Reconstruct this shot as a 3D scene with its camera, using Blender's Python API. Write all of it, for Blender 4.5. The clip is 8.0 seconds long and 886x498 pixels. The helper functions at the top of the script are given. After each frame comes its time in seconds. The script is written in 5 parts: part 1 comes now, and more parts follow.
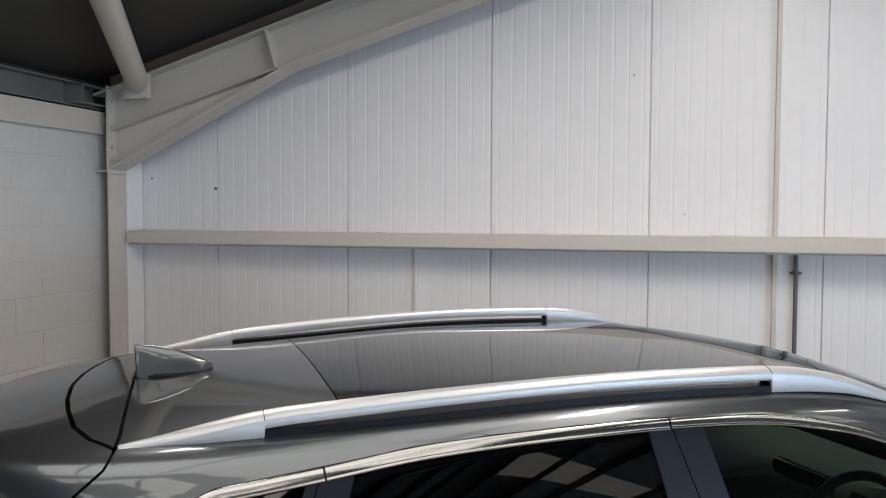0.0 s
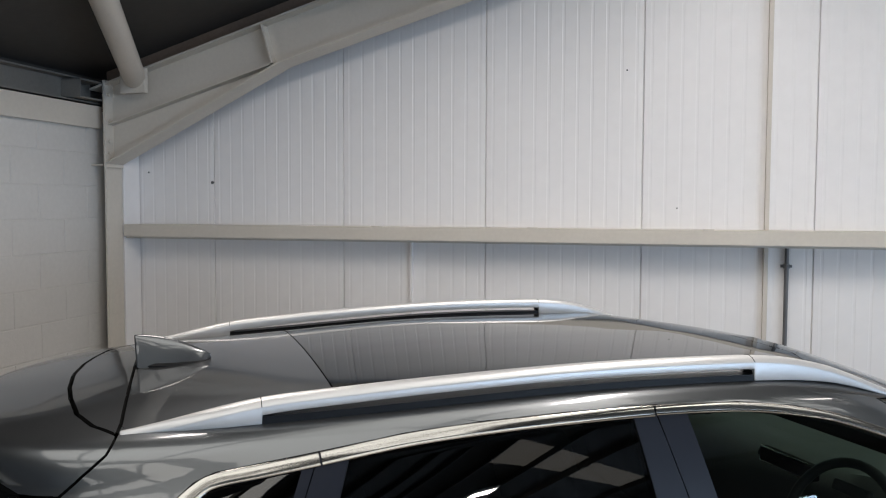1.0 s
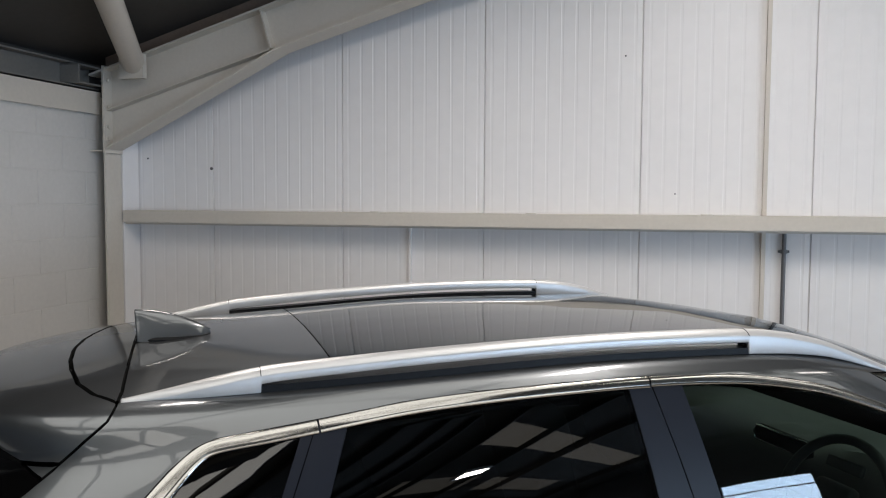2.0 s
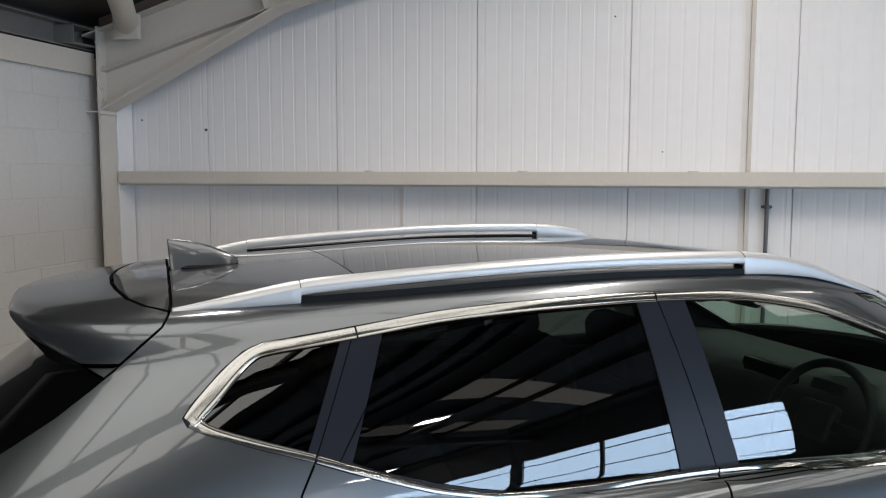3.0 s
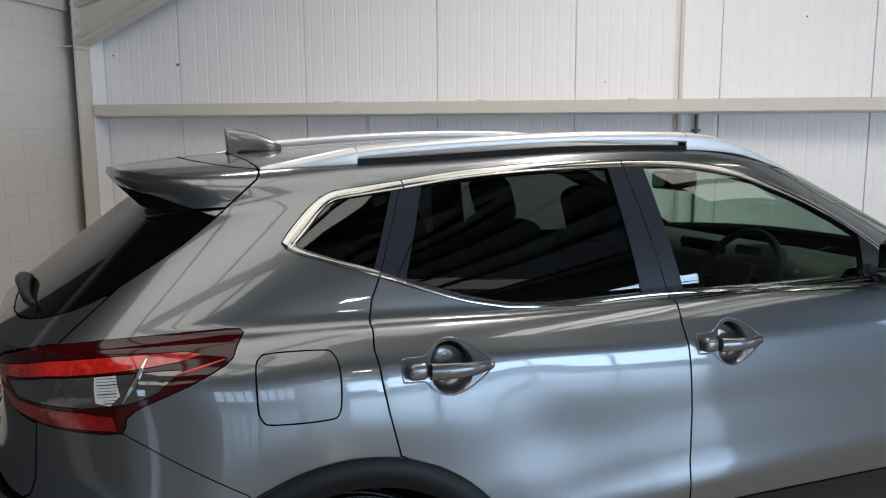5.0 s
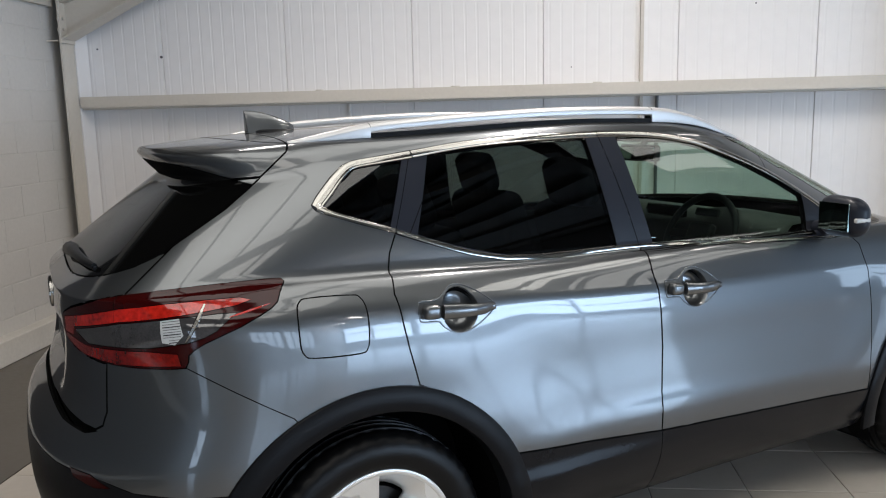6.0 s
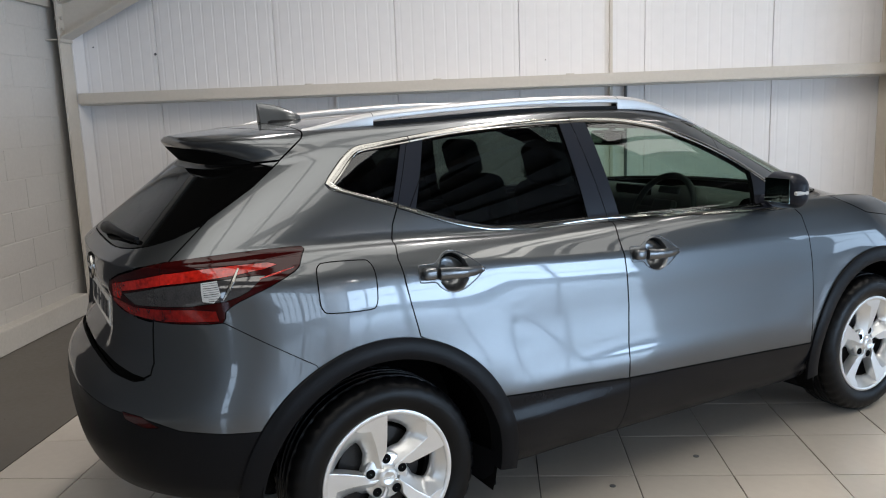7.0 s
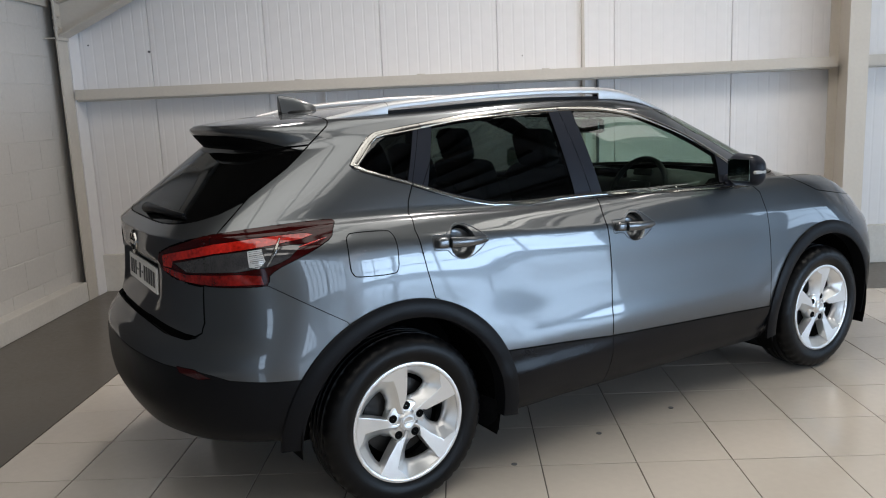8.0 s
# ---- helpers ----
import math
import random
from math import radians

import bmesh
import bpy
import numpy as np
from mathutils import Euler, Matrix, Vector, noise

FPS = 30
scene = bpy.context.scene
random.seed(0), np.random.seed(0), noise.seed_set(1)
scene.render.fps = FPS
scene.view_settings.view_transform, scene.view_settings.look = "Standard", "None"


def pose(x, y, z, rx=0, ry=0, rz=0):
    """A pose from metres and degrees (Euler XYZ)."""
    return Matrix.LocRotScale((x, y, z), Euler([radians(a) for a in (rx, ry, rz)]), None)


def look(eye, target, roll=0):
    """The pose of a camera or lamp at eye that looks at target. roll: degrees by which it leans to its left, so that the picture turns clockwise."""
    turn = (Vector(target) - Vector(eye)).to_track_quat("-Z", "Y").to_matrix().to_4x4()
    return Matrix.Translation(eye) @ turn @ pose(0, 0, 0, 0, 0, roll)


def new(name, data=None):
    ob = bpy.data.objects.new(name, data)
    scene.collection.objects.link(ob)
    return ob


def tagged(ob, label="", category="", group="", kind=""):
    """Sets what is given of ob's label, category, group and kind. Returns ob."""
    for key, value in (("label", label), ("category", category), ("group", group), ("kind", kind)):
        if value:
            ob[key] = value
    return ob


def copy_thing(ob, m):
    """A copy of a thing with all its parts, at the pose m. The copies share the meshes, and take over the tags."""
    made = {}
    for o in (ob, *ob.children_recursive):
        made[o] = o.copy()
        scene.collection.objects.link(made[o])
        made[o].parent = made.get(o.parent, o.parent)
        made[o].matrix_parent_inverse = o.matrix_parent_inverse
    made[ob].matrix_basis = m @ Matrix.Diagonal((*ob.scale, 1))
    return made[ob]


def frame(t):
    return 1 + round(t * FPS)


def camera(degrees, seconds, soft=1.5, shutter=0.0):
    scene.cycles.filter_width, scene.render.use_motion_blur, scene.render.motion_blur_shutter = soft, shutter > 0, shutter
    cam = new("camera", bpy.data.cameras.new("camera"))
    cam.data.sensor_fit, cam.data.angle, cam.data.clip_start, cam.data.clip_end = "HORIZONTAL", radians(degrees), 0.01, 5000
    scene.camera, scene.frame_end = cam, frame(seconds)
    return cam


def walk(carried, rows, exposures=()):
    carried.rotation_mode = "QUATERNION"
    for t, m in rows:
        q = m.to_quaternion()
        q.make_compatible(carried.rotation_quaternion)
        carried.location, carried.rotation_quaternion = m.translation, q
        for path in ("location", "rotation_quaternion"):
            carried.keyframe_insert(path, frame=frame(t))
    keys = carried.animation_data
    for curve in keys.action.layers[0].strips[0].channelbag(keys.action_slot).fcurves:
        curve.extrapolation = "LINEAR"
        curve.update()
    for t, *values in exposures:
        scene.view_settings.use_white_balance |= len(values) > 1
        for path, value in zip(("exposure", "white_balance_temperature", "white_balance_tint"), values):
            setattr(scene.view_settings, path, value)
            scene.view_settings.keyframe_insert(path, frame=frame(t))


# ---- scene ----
from mathutils.bvhtree import BVHTree

# the camera and its walk
cam = camera(58.2, 8.0, 1.1)
PATH = [
    (0, (0.015, -2.035, 1.938), (0.63, -0.134, 1.846), 0.2),
    (0.5, (0.008, -2.063, 1.936), (0.63, -0.165, 1.836), 0.2),
    (1, (0.009, -2.084, 1.937), (0.632, -0.187, 1.83), 0.2),
    (2.5, (0.004, -2.133, 1.85), (0.633, -0.241, 1.698), 0.3),
    (3, (-0.126, -2.198, 1.792), (0.546, -0.324, 1.602), 0.1),
    (3.5, (-0.238, -2.277, 1.74), (0.492, -0.428, 1.522), 0.0),
    (4, (-0.331, -2.402, 1.675), (0.438, -0.569, 1.457), 0.3),
    (4.5, (-0.426, -2.521, 1.642), (0.361, -0.703, 1.368), 0.2),
    (6, (-0.804, -2.868, 1.579), (0.102, -1.115, 1.252), -1.4),
    (6.5, (-0.915, -3.067, 1.567), (0.011, -1.327, 1.229), -1.7),
    (7, (-1.038, -3.179, 1.571), (-0.084, -1.456, 1.224), -2.1),
    (7.5, (-1.245, -3.309, 1.56), (-0.253, -1.607, 1.215), -2.1),
    (8, (-1.386, -3.438, 1.553), (-0.358, -1.761, 1.194), -2.5),
]
walk(cam, [(t, look(eye, target, roll)) for t, eye, target, roll in PATH], [(0, -0.04), (2.5, -0.08), (4.5, 0.06), (6, 0.18), (7, 0.12), (8, 0.04)])

# the room's own axes: r along the back wall, n towards it
ROOM = Matrix.Rotation(radians(-33), 4, "Z")
R_LEFT, N_BACK, R_RIGHT, N_FRONT = -2.66, 3.41, 13.5, -12.0
R_RIDGE, Z_EAVE, SLOPE = 7.4, 2.86, 0.292


def roof_z(r):
    """Underside of the roof sheets over the room's r."""
    return Z_EAVE + SLOPE * (R_RIDGE - R_LEFT) - SLOPE * abs(r - R_RIDGE)


# ---- world and light ----
world = bpy.data.worlds.new("sky")
scene.world = world
world.use_nodes = True
wn = world.node_tree.nodes
sky = wn.new("ShaderNodeTexSky")
sky.sky_type, sky.sun_disc = "NISHITA", False
sky.sun_elevation, sky.sun_rotation = radians(40), radians(200)
world.node_tree.links.new(sky.outputs[0], wn["Background"].inputs[0])
wn["Background"].inputs[1].default_value = 0.05


def area_lamp(name, place, size_x, size_y, watts, colour):
    """Light standing in a window's, rooflight's or fitting's opening; place is its pose in the room, facing down its -z."""
    data = bpy.data.lights.new(name, "AREA")
    data.shape, data.size, data.size_y, data.energy, data.color = "RECTANGLE", size_x, size_y, watts, colour
    ob = new(name, data)
    ob.matrix_basis = ROOM @ place
    return tagged(ob, kind="structure")


SKYBLUE, LED, GRP = (0.54, 0.74, 1.0), (1.0, 0.925, 0.865), (1.0, 0.97, 0.89)
# dull old rooflights in the sheets
# second and last are added fill, brightening the rear quarter and bumper
SKYLIGHTS = [(0.45, -2.3, 3.5, 3.2, 85), (1.5, 0.1, 2.4, 1.5, 24), (5.7, -0.3, 3.0, 1.8, 95), (9.3, -0.5, 3.0, 1.7, 42), (0.3, -6.7, 3.0, 2.0, 45)]
# grimy ones far down the hall
DULL_SKYLIGHTS = [(9.25, -6.0, 2.2, 0.6, 2.8), (11.5, -6.1, 2.0, 0.6, 2.5), (8.7, -7.5, 1.8, 0.5, 1.0), (11.0, -7.55, 2.1, 0.5, 1.5)]
for r, n, sr, sn, w in SKYLIGHTS:
    tilt = math.degrees(math.atan(SLOPE)) * (-1 if r < R_RIDGE else 1)
    area_lamp("skylight", pose(r, n, roof_z(r) + 0.02, 0, tilt, 0), sr, sn, w, GRP)
for r, n, sr, sn, w in DULL_SKYLIGHTS:
    area_lamp("skylight", pose(r, n, roof_z(r) - 0.015, 0, math.degrees(math.atan(SLOPE)), 0), sr, sn, w, (1.0, 0.93, 0.82))
# windows of the east and south walls
WIN_LOW, WIN_HIGH = 0.35, 2.6
# last east and first south windows are added, to light wing and bumper
EAST_WINDOWS = [(-11.9, -8.6, 2), (-8.43, -3.15, 3), (-0.4, 2.6, 2)]
SOUTH_WINDOWS = [(-2.3, -1.4, 1), (4.1, 7.1, 4), (7.4, 10.4, 4)]
WIN_MID = (WIN_LOW + WIN_HIGH) / 2
for a, b, lights in EAST_WINDOWS:
    area_lamp("window_daylight", look((R_RIGHT + 0.12, (a + b) / 2, WIN_MID), (R_RIGHT - 1, (a + b) / 2, WIN_MID)), b - a, WIN_HIGH - WIN_LOW, (46 if a < -3 else 15) * (b - a) * (WIN_HIGH - WIN_LOW), SKYBLUE)
for a, b, lights in SOUTH_WINDOWS:
    area_lamp("window_daylight", look(((a + b) / 2, N_FRONT - 0.12, WIN_MID), ((a + b) / 2, N_FRONT + 1, WIN_MID)), b - a, WIN_HIGH - WIN_LOW, 37 * (b - a), SKYBLUE)
# LED battens hung under the purlins
# second and last are added fill, for the left wall and the hall
BATTENS = [(1.7, 1.2, 0.28, 1.2, 56), (-0.5, 1.0, 0.28, 1.2, 28), (6.3, 1.4, 0.28, 1.2, 18), (8.9, -6.9, 0.6, 0.2, 50), (12.0, -10.8, 0.28, 1.2, 90)]
for r, n, sr, sn, w in BATTENS:
    area_lamp("batten_light", pose(r, n, roof_z(r) - 0.262), sr, sn, w, LED)

# ---- materials ----
def mat(name, colour, rough=0.5, metal=0.0, coat=0.0, spread=0.0, scale=8.0, fine=60.0, bump=0.0, bump_scale=200.0, rough_var=0.0, spec=0.5):
    """A painted or plain surface: base colour with variation at two scales, uneven gloss and fine relief."""
    m = bpy.data.materials.new(name)
    m.use_nodes = True
    nt = m.node_tree
    b = nt.nodes["Principled BSDF"]
    b.inputs["Roughness"].default_value, b.inputs["Metallic"].default_value = rough, metal
    b.inputs["Coat Weight"].default_value, b.inputs["Coat Roughness"].default_value = coat, 0.03
    b.inputs["Specular IOR Level"].default_value = spec
    b.inputs["Base Color"].default_value = (*colour, 1)
    co = nt.nodes.new("ShaderNodeTexCoord").outputs["Object"]

    def noise_tex(sc, detail):
        n = nt.nodes.new("ShaderNodeTexNoise")
        n.inputs["Scale"].default_value, n.inputs["Detail"].default_value = sc, detail
        nt.links.new(co, n.inputs["Vector"])
        return n.outputs["Fac"]

    if spread or rough_var:
        big, small = noise_tex(scale, 4), noise_tex(fine, 3)
        add = nt.nodes.new("ShaderNodeMath")
        add.operation = "ADD"
        nt.links.new(big, add.inputs[0]), nt.links.new(small, add.inputs[1])
    if spread:
        ramp = nt.nodes.new("ShaderNodeMapRange")
        ramp.inputs[1].default_value, ramp.inputs[2].default_value = 0.6, 1.4
        ramp.inputs[3].default_value, ramp.inputs[4].default_value = 1 - spread, 1 + spread
        nt.links.new(add.outputs[0], ramp.inputs[0])
        mul = nt.nodes.new("ShaderNodeVectorMath")
        mul.operation = "SCALE"
        mul.inputs[0].default_value = colour
        nt.links.new(ramp.outputs[0], mul.inputs["Scale"])
        nt.links.new(mul.outputs[0], b.inputs["Base Color"])
    if rough_var:
        rr = nt.nodes.new("ShaderNodeMapRange")
        rr.inputs[1].default_value, rr.inputs[2].default_value = 0.6, 1.4
        rr.inputs[3].default_value, rr.inputs[4].default_value = max(0.0, rough - rough_var), rough + rough_var
        nt.links.new(add.outputs[0], rr.inputs[0])
        nt.links.new(rr.outputs[0], b.inputs["Roughness"])
    if bump:
        bp = nt.nodes.new("ShaderNodeBump")
        bp.inputs["Strength"].default_value, bp.inputs["Distance"].default_value = bump, 0.002
        nt.links.new(noise_tex(bump_scale, 4), bp.inputs["Height"])
        nt.links.new(bp.outputs[0], b.inputs["Normal"])
    return m


M_PANEL = mat("white_wall_sheet", (0.765, 0.745, 0.735), 0.42, spread=0.03, scale=1.2, fine=12, bump=0.05, bump_scale=30, rough_var=0.06)
M_STEEL = mat("grey_painted_steel", (0.56, 0.515, 0.45), 0.45, spread=0.05, scale=3, fine=40, bump=0.05, bump_scale=120)
M_BLOCK = mat("white_painted_block", (0.56, 0.54, 0.51), 0.55, spread=0.05, scale=2, fine=35, bump=0.5, bump_scale=90)
M_KERB = mat("painted_concrete_kerb", (0.62, 0.59, 0.54), 0.6, spread=0.08, scale=3, fine=40, bump=0.3, bump_scale=60)
M_CONCRETE = mat("brown_painted_floor", (0.10, 0.087, 0.072), 0.34, spread=0.14, scale=2.2, fine=30, bump=0.1, bump_scale=80, rough_var=0.08)
M_TILE = mat("beige_floor_tile", (0.56, 0.505, 0.44), 0.15, spread=0.035, scale=1.5, fine=25, bump=0.02, bump_scale=25, rough_var=0.05)
M_GROUT = mat("dark_grout", (0.10, 0.085, 0.07), 0.8, spread=0.1)
M_UNSEEN_WALL = mat("dark_grey_unseen_wall", (0.055, 0.055, 0.058), 0.6, spread=0.1, scale=2, fine=30)
M_PACKING = mat("brown_timber", (0.17, 0.12, 0.09), 0.7, spread=0.15, scale=4, fine=60)
# steel darkened to hold the shade of the eaves and the column's recess
M_STEEL_SHADE = mat("shade_darkened_steel", (0.17, 0.16, 0.145), 0.55, spread=0.12, scale=3, fine=50)
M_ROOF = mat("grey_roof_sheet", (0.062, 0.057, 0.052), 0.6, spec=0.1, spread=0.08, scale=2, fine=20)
M_PAINT = mat("gunmetal_metallic_paint", (0.118, 0.124, 0.130), 0.34, metal=0.9, coat=1.0, spread=0.02, scale=3, fine=900)
M_PAINT.node_tree.nodes["Principled BSDF"].inputs["Specular Tint"].default_value = (0.2, 0.2, 0.21, 1)  # dull edge of the metal flakes
M_BLACK = mat("black_textured_plastic", (0.0058, 0.0060, 0.0072), 0.36, spec=0.11, spread=0.1, scale=6, fine=200, bump=0.1, bump_scale=900)
M_CLAD = mat("satin_black_cladding", (0.0055, 0.0058, 0.0075), 0.27, spec=0.17, spread=0.1, scale=6, fine=200)
M_GLOSSBLACK = mat("dark_grey_gloss_trim", (0.014, 0.016, 0.023), 0.36, spec=0.16, spread=0.02)
M_CHROME = mat("polished_chrome", (0.36, 0.35, 0.33), 0.18, metal=1.0)
M_SATIN = mat("satin_silver_rail", (0.52, 0.515, 0.515), 0.40, metal=0.5, spread=0.02, scale=4, fine=300)
M_RUBBER = mat("black_tyre_rubber", (0.0042, 0.0042, 0.0046), 0.36, spec=0.17, spread=0.12, scale=5, fine=120, bump=0.15, bump_scale=400)
M_ALLOY = mat("silver_alloy", (0.75, 0.745, 0.735), 0.32, metal=0.75, coat=0.3, spread=0.03, scale=6, fine=300)
# black for the shade in gaps and holes, and for hidden black parts
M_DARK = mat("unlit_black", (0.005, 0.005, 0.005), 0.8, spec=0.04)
# darkened copy of the alloy, for shade inside the rim
M_BARREL = mat("shade_darkened_alloy", (0.045, 0.042, 0.040), 0.5, metal=0.3, spread=0.2, scale=20, fine=120)


def glass(name, tint, rough=0.0, face_on=0.045):
    """A thin tinted pane: what passes takes the tint, gloss rises towards grazing views."""
    m = bpy.data.materials.new(name)
    m.use_nodes = True
    nt = m.node_tree
    nt.nodes.remove(nt.nodes["Principled BSDF"])
    clear, shine, mix, lw, power, ramp = (nt.nodes.new("ShaderNode" + k) for k in ("BsdfTransparent", "BsdfGlossy", "MixShader", "LayerWeight", "Math", "MapRange"))
    clear.inputs[0].default_value = (*tint, 1)
    shine.inputs["Roughness"].default_value = rough
    lw.inputs[0].default_value = 0.5
    power.operation = "POWER"
    power.inputs[1].default_value = 5.0
    ramp.inputs[3].default_value, ramp.inputs[4].default_value = face_on, 1.0
    nt.links.new(lw.outputs["Facing"], power.inputs[0])
    nt.links.new(power.outputs[0], ramp.inputs[0])
    nt.links.new(ramp.outputs[0], mix.inputs[0])
    nt.links.new(clear.outputs[0], mix.inputs[1]), nt.links.new(shine.outputs[0], mix.inputs[2])
    nt.links.new(mix.outputs[0], nt.nodes["Material Output"].inputs[0])
    return m


M_GLASS_F = glass("green_tinted_glass", (0.56, 0.68, 0.61), 0.0, 0.075)
M_GLASS_R = glass("dark_privacy_glass", (0.10, 0.115, 0.115), 0.0, 0.062)
M_GLASS_ROOF = mat("black_roof_glass", (0.004, 0.004, 0.004), 0.03)
M_GLASS_TAIL = mat("black_rear_glass", (0.002, 0.002, 0.002), 0.06, spec=0.06)
M_RED = mat("dark_red_lens", (0.026, 0.0015, 0.0015), 0.08, coat=0.1, spec=0.25, spread=0.1, scale=20, fine=200)
M_REDBRIGHT = mat("bright_red_light_guide", (0.42, 0.012, 0.006), 0.16, coat=1.0, spec=0.3, spread=0.75, scale=11, fine=70)
M_SMOKE = mat("smoked_clear_lens", (0.045, 0.042, 0.042), 0.06, coat=1.0, spread=0.3, scale=25, fine=200)
M_WHITELENS = mat("white_reversing_lens", (0.5, 0.5, 0.49), 0.15, coat=1.0, spread=0.1, scale=60, fine=300)
M_SEAT = mat("black_seat_cloth", (0.020, 0.020, 0.021), 0.85, spread=0.15, scale=10, fine=300, bump=0.3, bump_scale=800)
M_TRIM = mat("dark_cabin_plastic", (0.022, 0.023, 0.024), 0.6, spread=0.1, scale=10, fine=200)
# dark green tint stands in for a dark hall reflected in the mirrors
M_MIRROR = mat("mirror_glass", (0.26, 0.33, 0.30), 0.02, metal=1.0)
M_PLATE = mat("white_number_plate", (0.75, 0.75, 0.72), 0.25, coat=0.5, spread=0.03)
M_BAR = mat("plain_black_bars", (0.02, 0.02, 0.022), 0.4)
# disc colour lowered so the openings between spokes look shaded
M_DISC = mat("brake_disc_steel", (0.03, 0.027, 0.025), 0.5, metal=0.6, spread=0.2, scale=30, fine=200)
M_TUBE = mat("white_lamp_tube", (0.8, 0.8, 0.8), 0.4)
M_PIPE = mat("dark_grey_conduit", (0.10, 0.10, 0.105), 0.45, spread=0.1, scale=8, fine=60)
M_REDDEEP = mat("deep_red_light_guide", (0.17, 0.005, 0.003), 0.14, coat=1.0, spec=0.3, spread=0.8, scale=10, fine=60)


# ---- mesh helpers ----
def link_mesh(name, bm, material, parent=None, label="", smooth=False, m=None):
    me = bpy.data.meshes.new(name)
    bm.to_mesh(me)
    bm.free()
    me.materials.append(material)
    if smooth:
        me.shade_smooth()
        me.set_sharp_from_angle(angle=radians(48))
    ob = new(name, me)
    if parent:
        ob.parent = parent
    if m:
        ob.matrix_basis = m
    if label:
        tagged(ob, label)
    return ob


def part(name, bm, material, parent, label="", smooth=False):
    """Links a bmesh as one mesh object under a thing or a part."""
    return link_mesh(name, bm, material, parent, label, smooth)


def box(bm, a, b, bevel=0.0):
    """An upright box between two corners."""
    lo, hi = [min(p, q) for p, q in zip(a, b)], [max(p, q) for p, q in zip(a, b)]
    c = Matrix.LocRotScale([(p + q) / 2 for p, q in zip(lo, hi)], None, [q - p for p, q in zip(lo, hi)])
    vs = bmesh.ops.create_cube(bm, size=1, matrix=c)["verts"]
    if bevel:
        bmesh.ops.bevel(bm, geom=list({e for v in vs for e in v.link_edges}), offset=bevel, segments=2, affect="EDGES", profile=0.5)
    return bm


def tube(bm, pts, radius, sides=12, closed=False):
    """A round bar along a row of points."""
    pts = [Vector(p) for p in pts]
    rings, n = [], len(pts)
    up = None
    for i, p in enumerate(pts):
        d = (pts[(i + 1) % n] - pts[i - 1]) if closed else (pts[min(i + 1, n - 1)] - pts[max(i - 1, 0)])
        d.normalize()
        if up is None:
            up = d.orthogonal().normalized()
        up = (up - d * up.dot(d)).normalized()
        s = d.cross(up)
        r = radius[i] if isinstance(radius, (list, tuple)) else radius
        rings.append([bm.verts.new(p + r * (math.cos(a) * up + math.sin(a) * s)) for a in [2 * math.pi * k / sides for k in range(sides)]])
    for i in range(n if closed else n - 1):
        a, b = rings[i], rings[(i + 1) % n]
        for k in range(sides):
            bm.faces.new((a[k], a[(k + 1) % sides], b[(k + 1) % sides], b[k]))
    if not closed:
        bm.faces.new(rings[0][::-1]), bm.faces.new(rings[-1])
    return bm


def prism(bm, outline, lift):
    """A flat outline of points, given depth along the vector lift."""
    lift = Vector(lift)
    a = [bm.verts.new(p) for p in outline]
    b = [bm.verts.new(Vector(p) + lift) for p in outline]
    bm.faces.new(a[::-1]), bm.faces.new(b)
    for i in range(len(a)):
        j = (i + 1) % len(a)
        bm.faces.new((a[i], a[j], b[j], b[i]))
    bmesh.ops.recalc_face_normals(bm, faces=bm.faces[:])
    return bm


def setting(name, bm, material, label="", smooth=False):
    return tagged(link_mesh(name, bm, material, None, label, smooth, ROOM), kind="structure")


def empty(name, label, category, m=None, group=""):
    ob = tagged(new(name), label, category, group)
    if m:
        ob.matrix_basis = m
    return ob

# ---- the room ----
TILE, TILE_R, TILE_N, TILE_END = 0.41, -1.45, -0.01, 2.45
bm = bmesh.new()
box(bm, (R_LEFT, N_FRONT, -0.2), (R_RIGHT, N_BACK, -0.006))
floor = setting("floor", bm, M_GROUT, "showroom floor with beige tiles and dark joints")
bm = bmesh.new()
box(bm, (R_LEFT + 0.1, N_FRONT, -0.006), (TILE_R - 0.004, N_BACK - 0.04, 0.0))
box(bm, (TILE_R - 0.004, TILE_END, -0.006), (R_RIGHT, N_BACK - 0.04, 0.0))
setting("floor_border", bm, M_CONCRETE, "brown painted concrete strip along the walls")

# roof sheets, with openings at the rooflights
bm = bmesh.new()
rs = sorted({R_LEFT - 0.3, R_RIDGE, R_RIGHT + 0.3} | {r + s * sr / 2 for r, n, sr, sn, w in SKYLIGHTS for s in (-1, 1)})
ns = sorted({N_FRONT - 0.2, N_BACK + 0.2} | {n + s * sn / 2 for r, n, sr, sn, w in SKYLIGHTS for s in (-1, 1)})
for r0, r1 in zip(rs, rs[1:]):
    for n0, n1 in zip(ns, ns[1:]):
        if not any(abs((r0 + r1) / 2 - r) < sr / 2 - 0.01 and abs((n0 + n1) / 2 - n) < sn / 2 - 0.01 for r, n, sr, sn, w in SKYLIGHTS):
            q = [(r0, n0), (r1, n0), (r1, n1), (r0, n1)]
            prism(bm, [(r, n, roof_z(r)) for r, n in q], (0, 0, 0.08))
setting("ceiling", bm, M_ROOF, "dark grey pitched roof sheets over the showroom")

# back wall: one sheet a metre wide beside the next, over a concrete kerb
wall_back = tagged(new("wall_north"), "white ribbed sheet wall over a concrete kerb", kind="structure")
wall_back.matrix_basis = ROOM


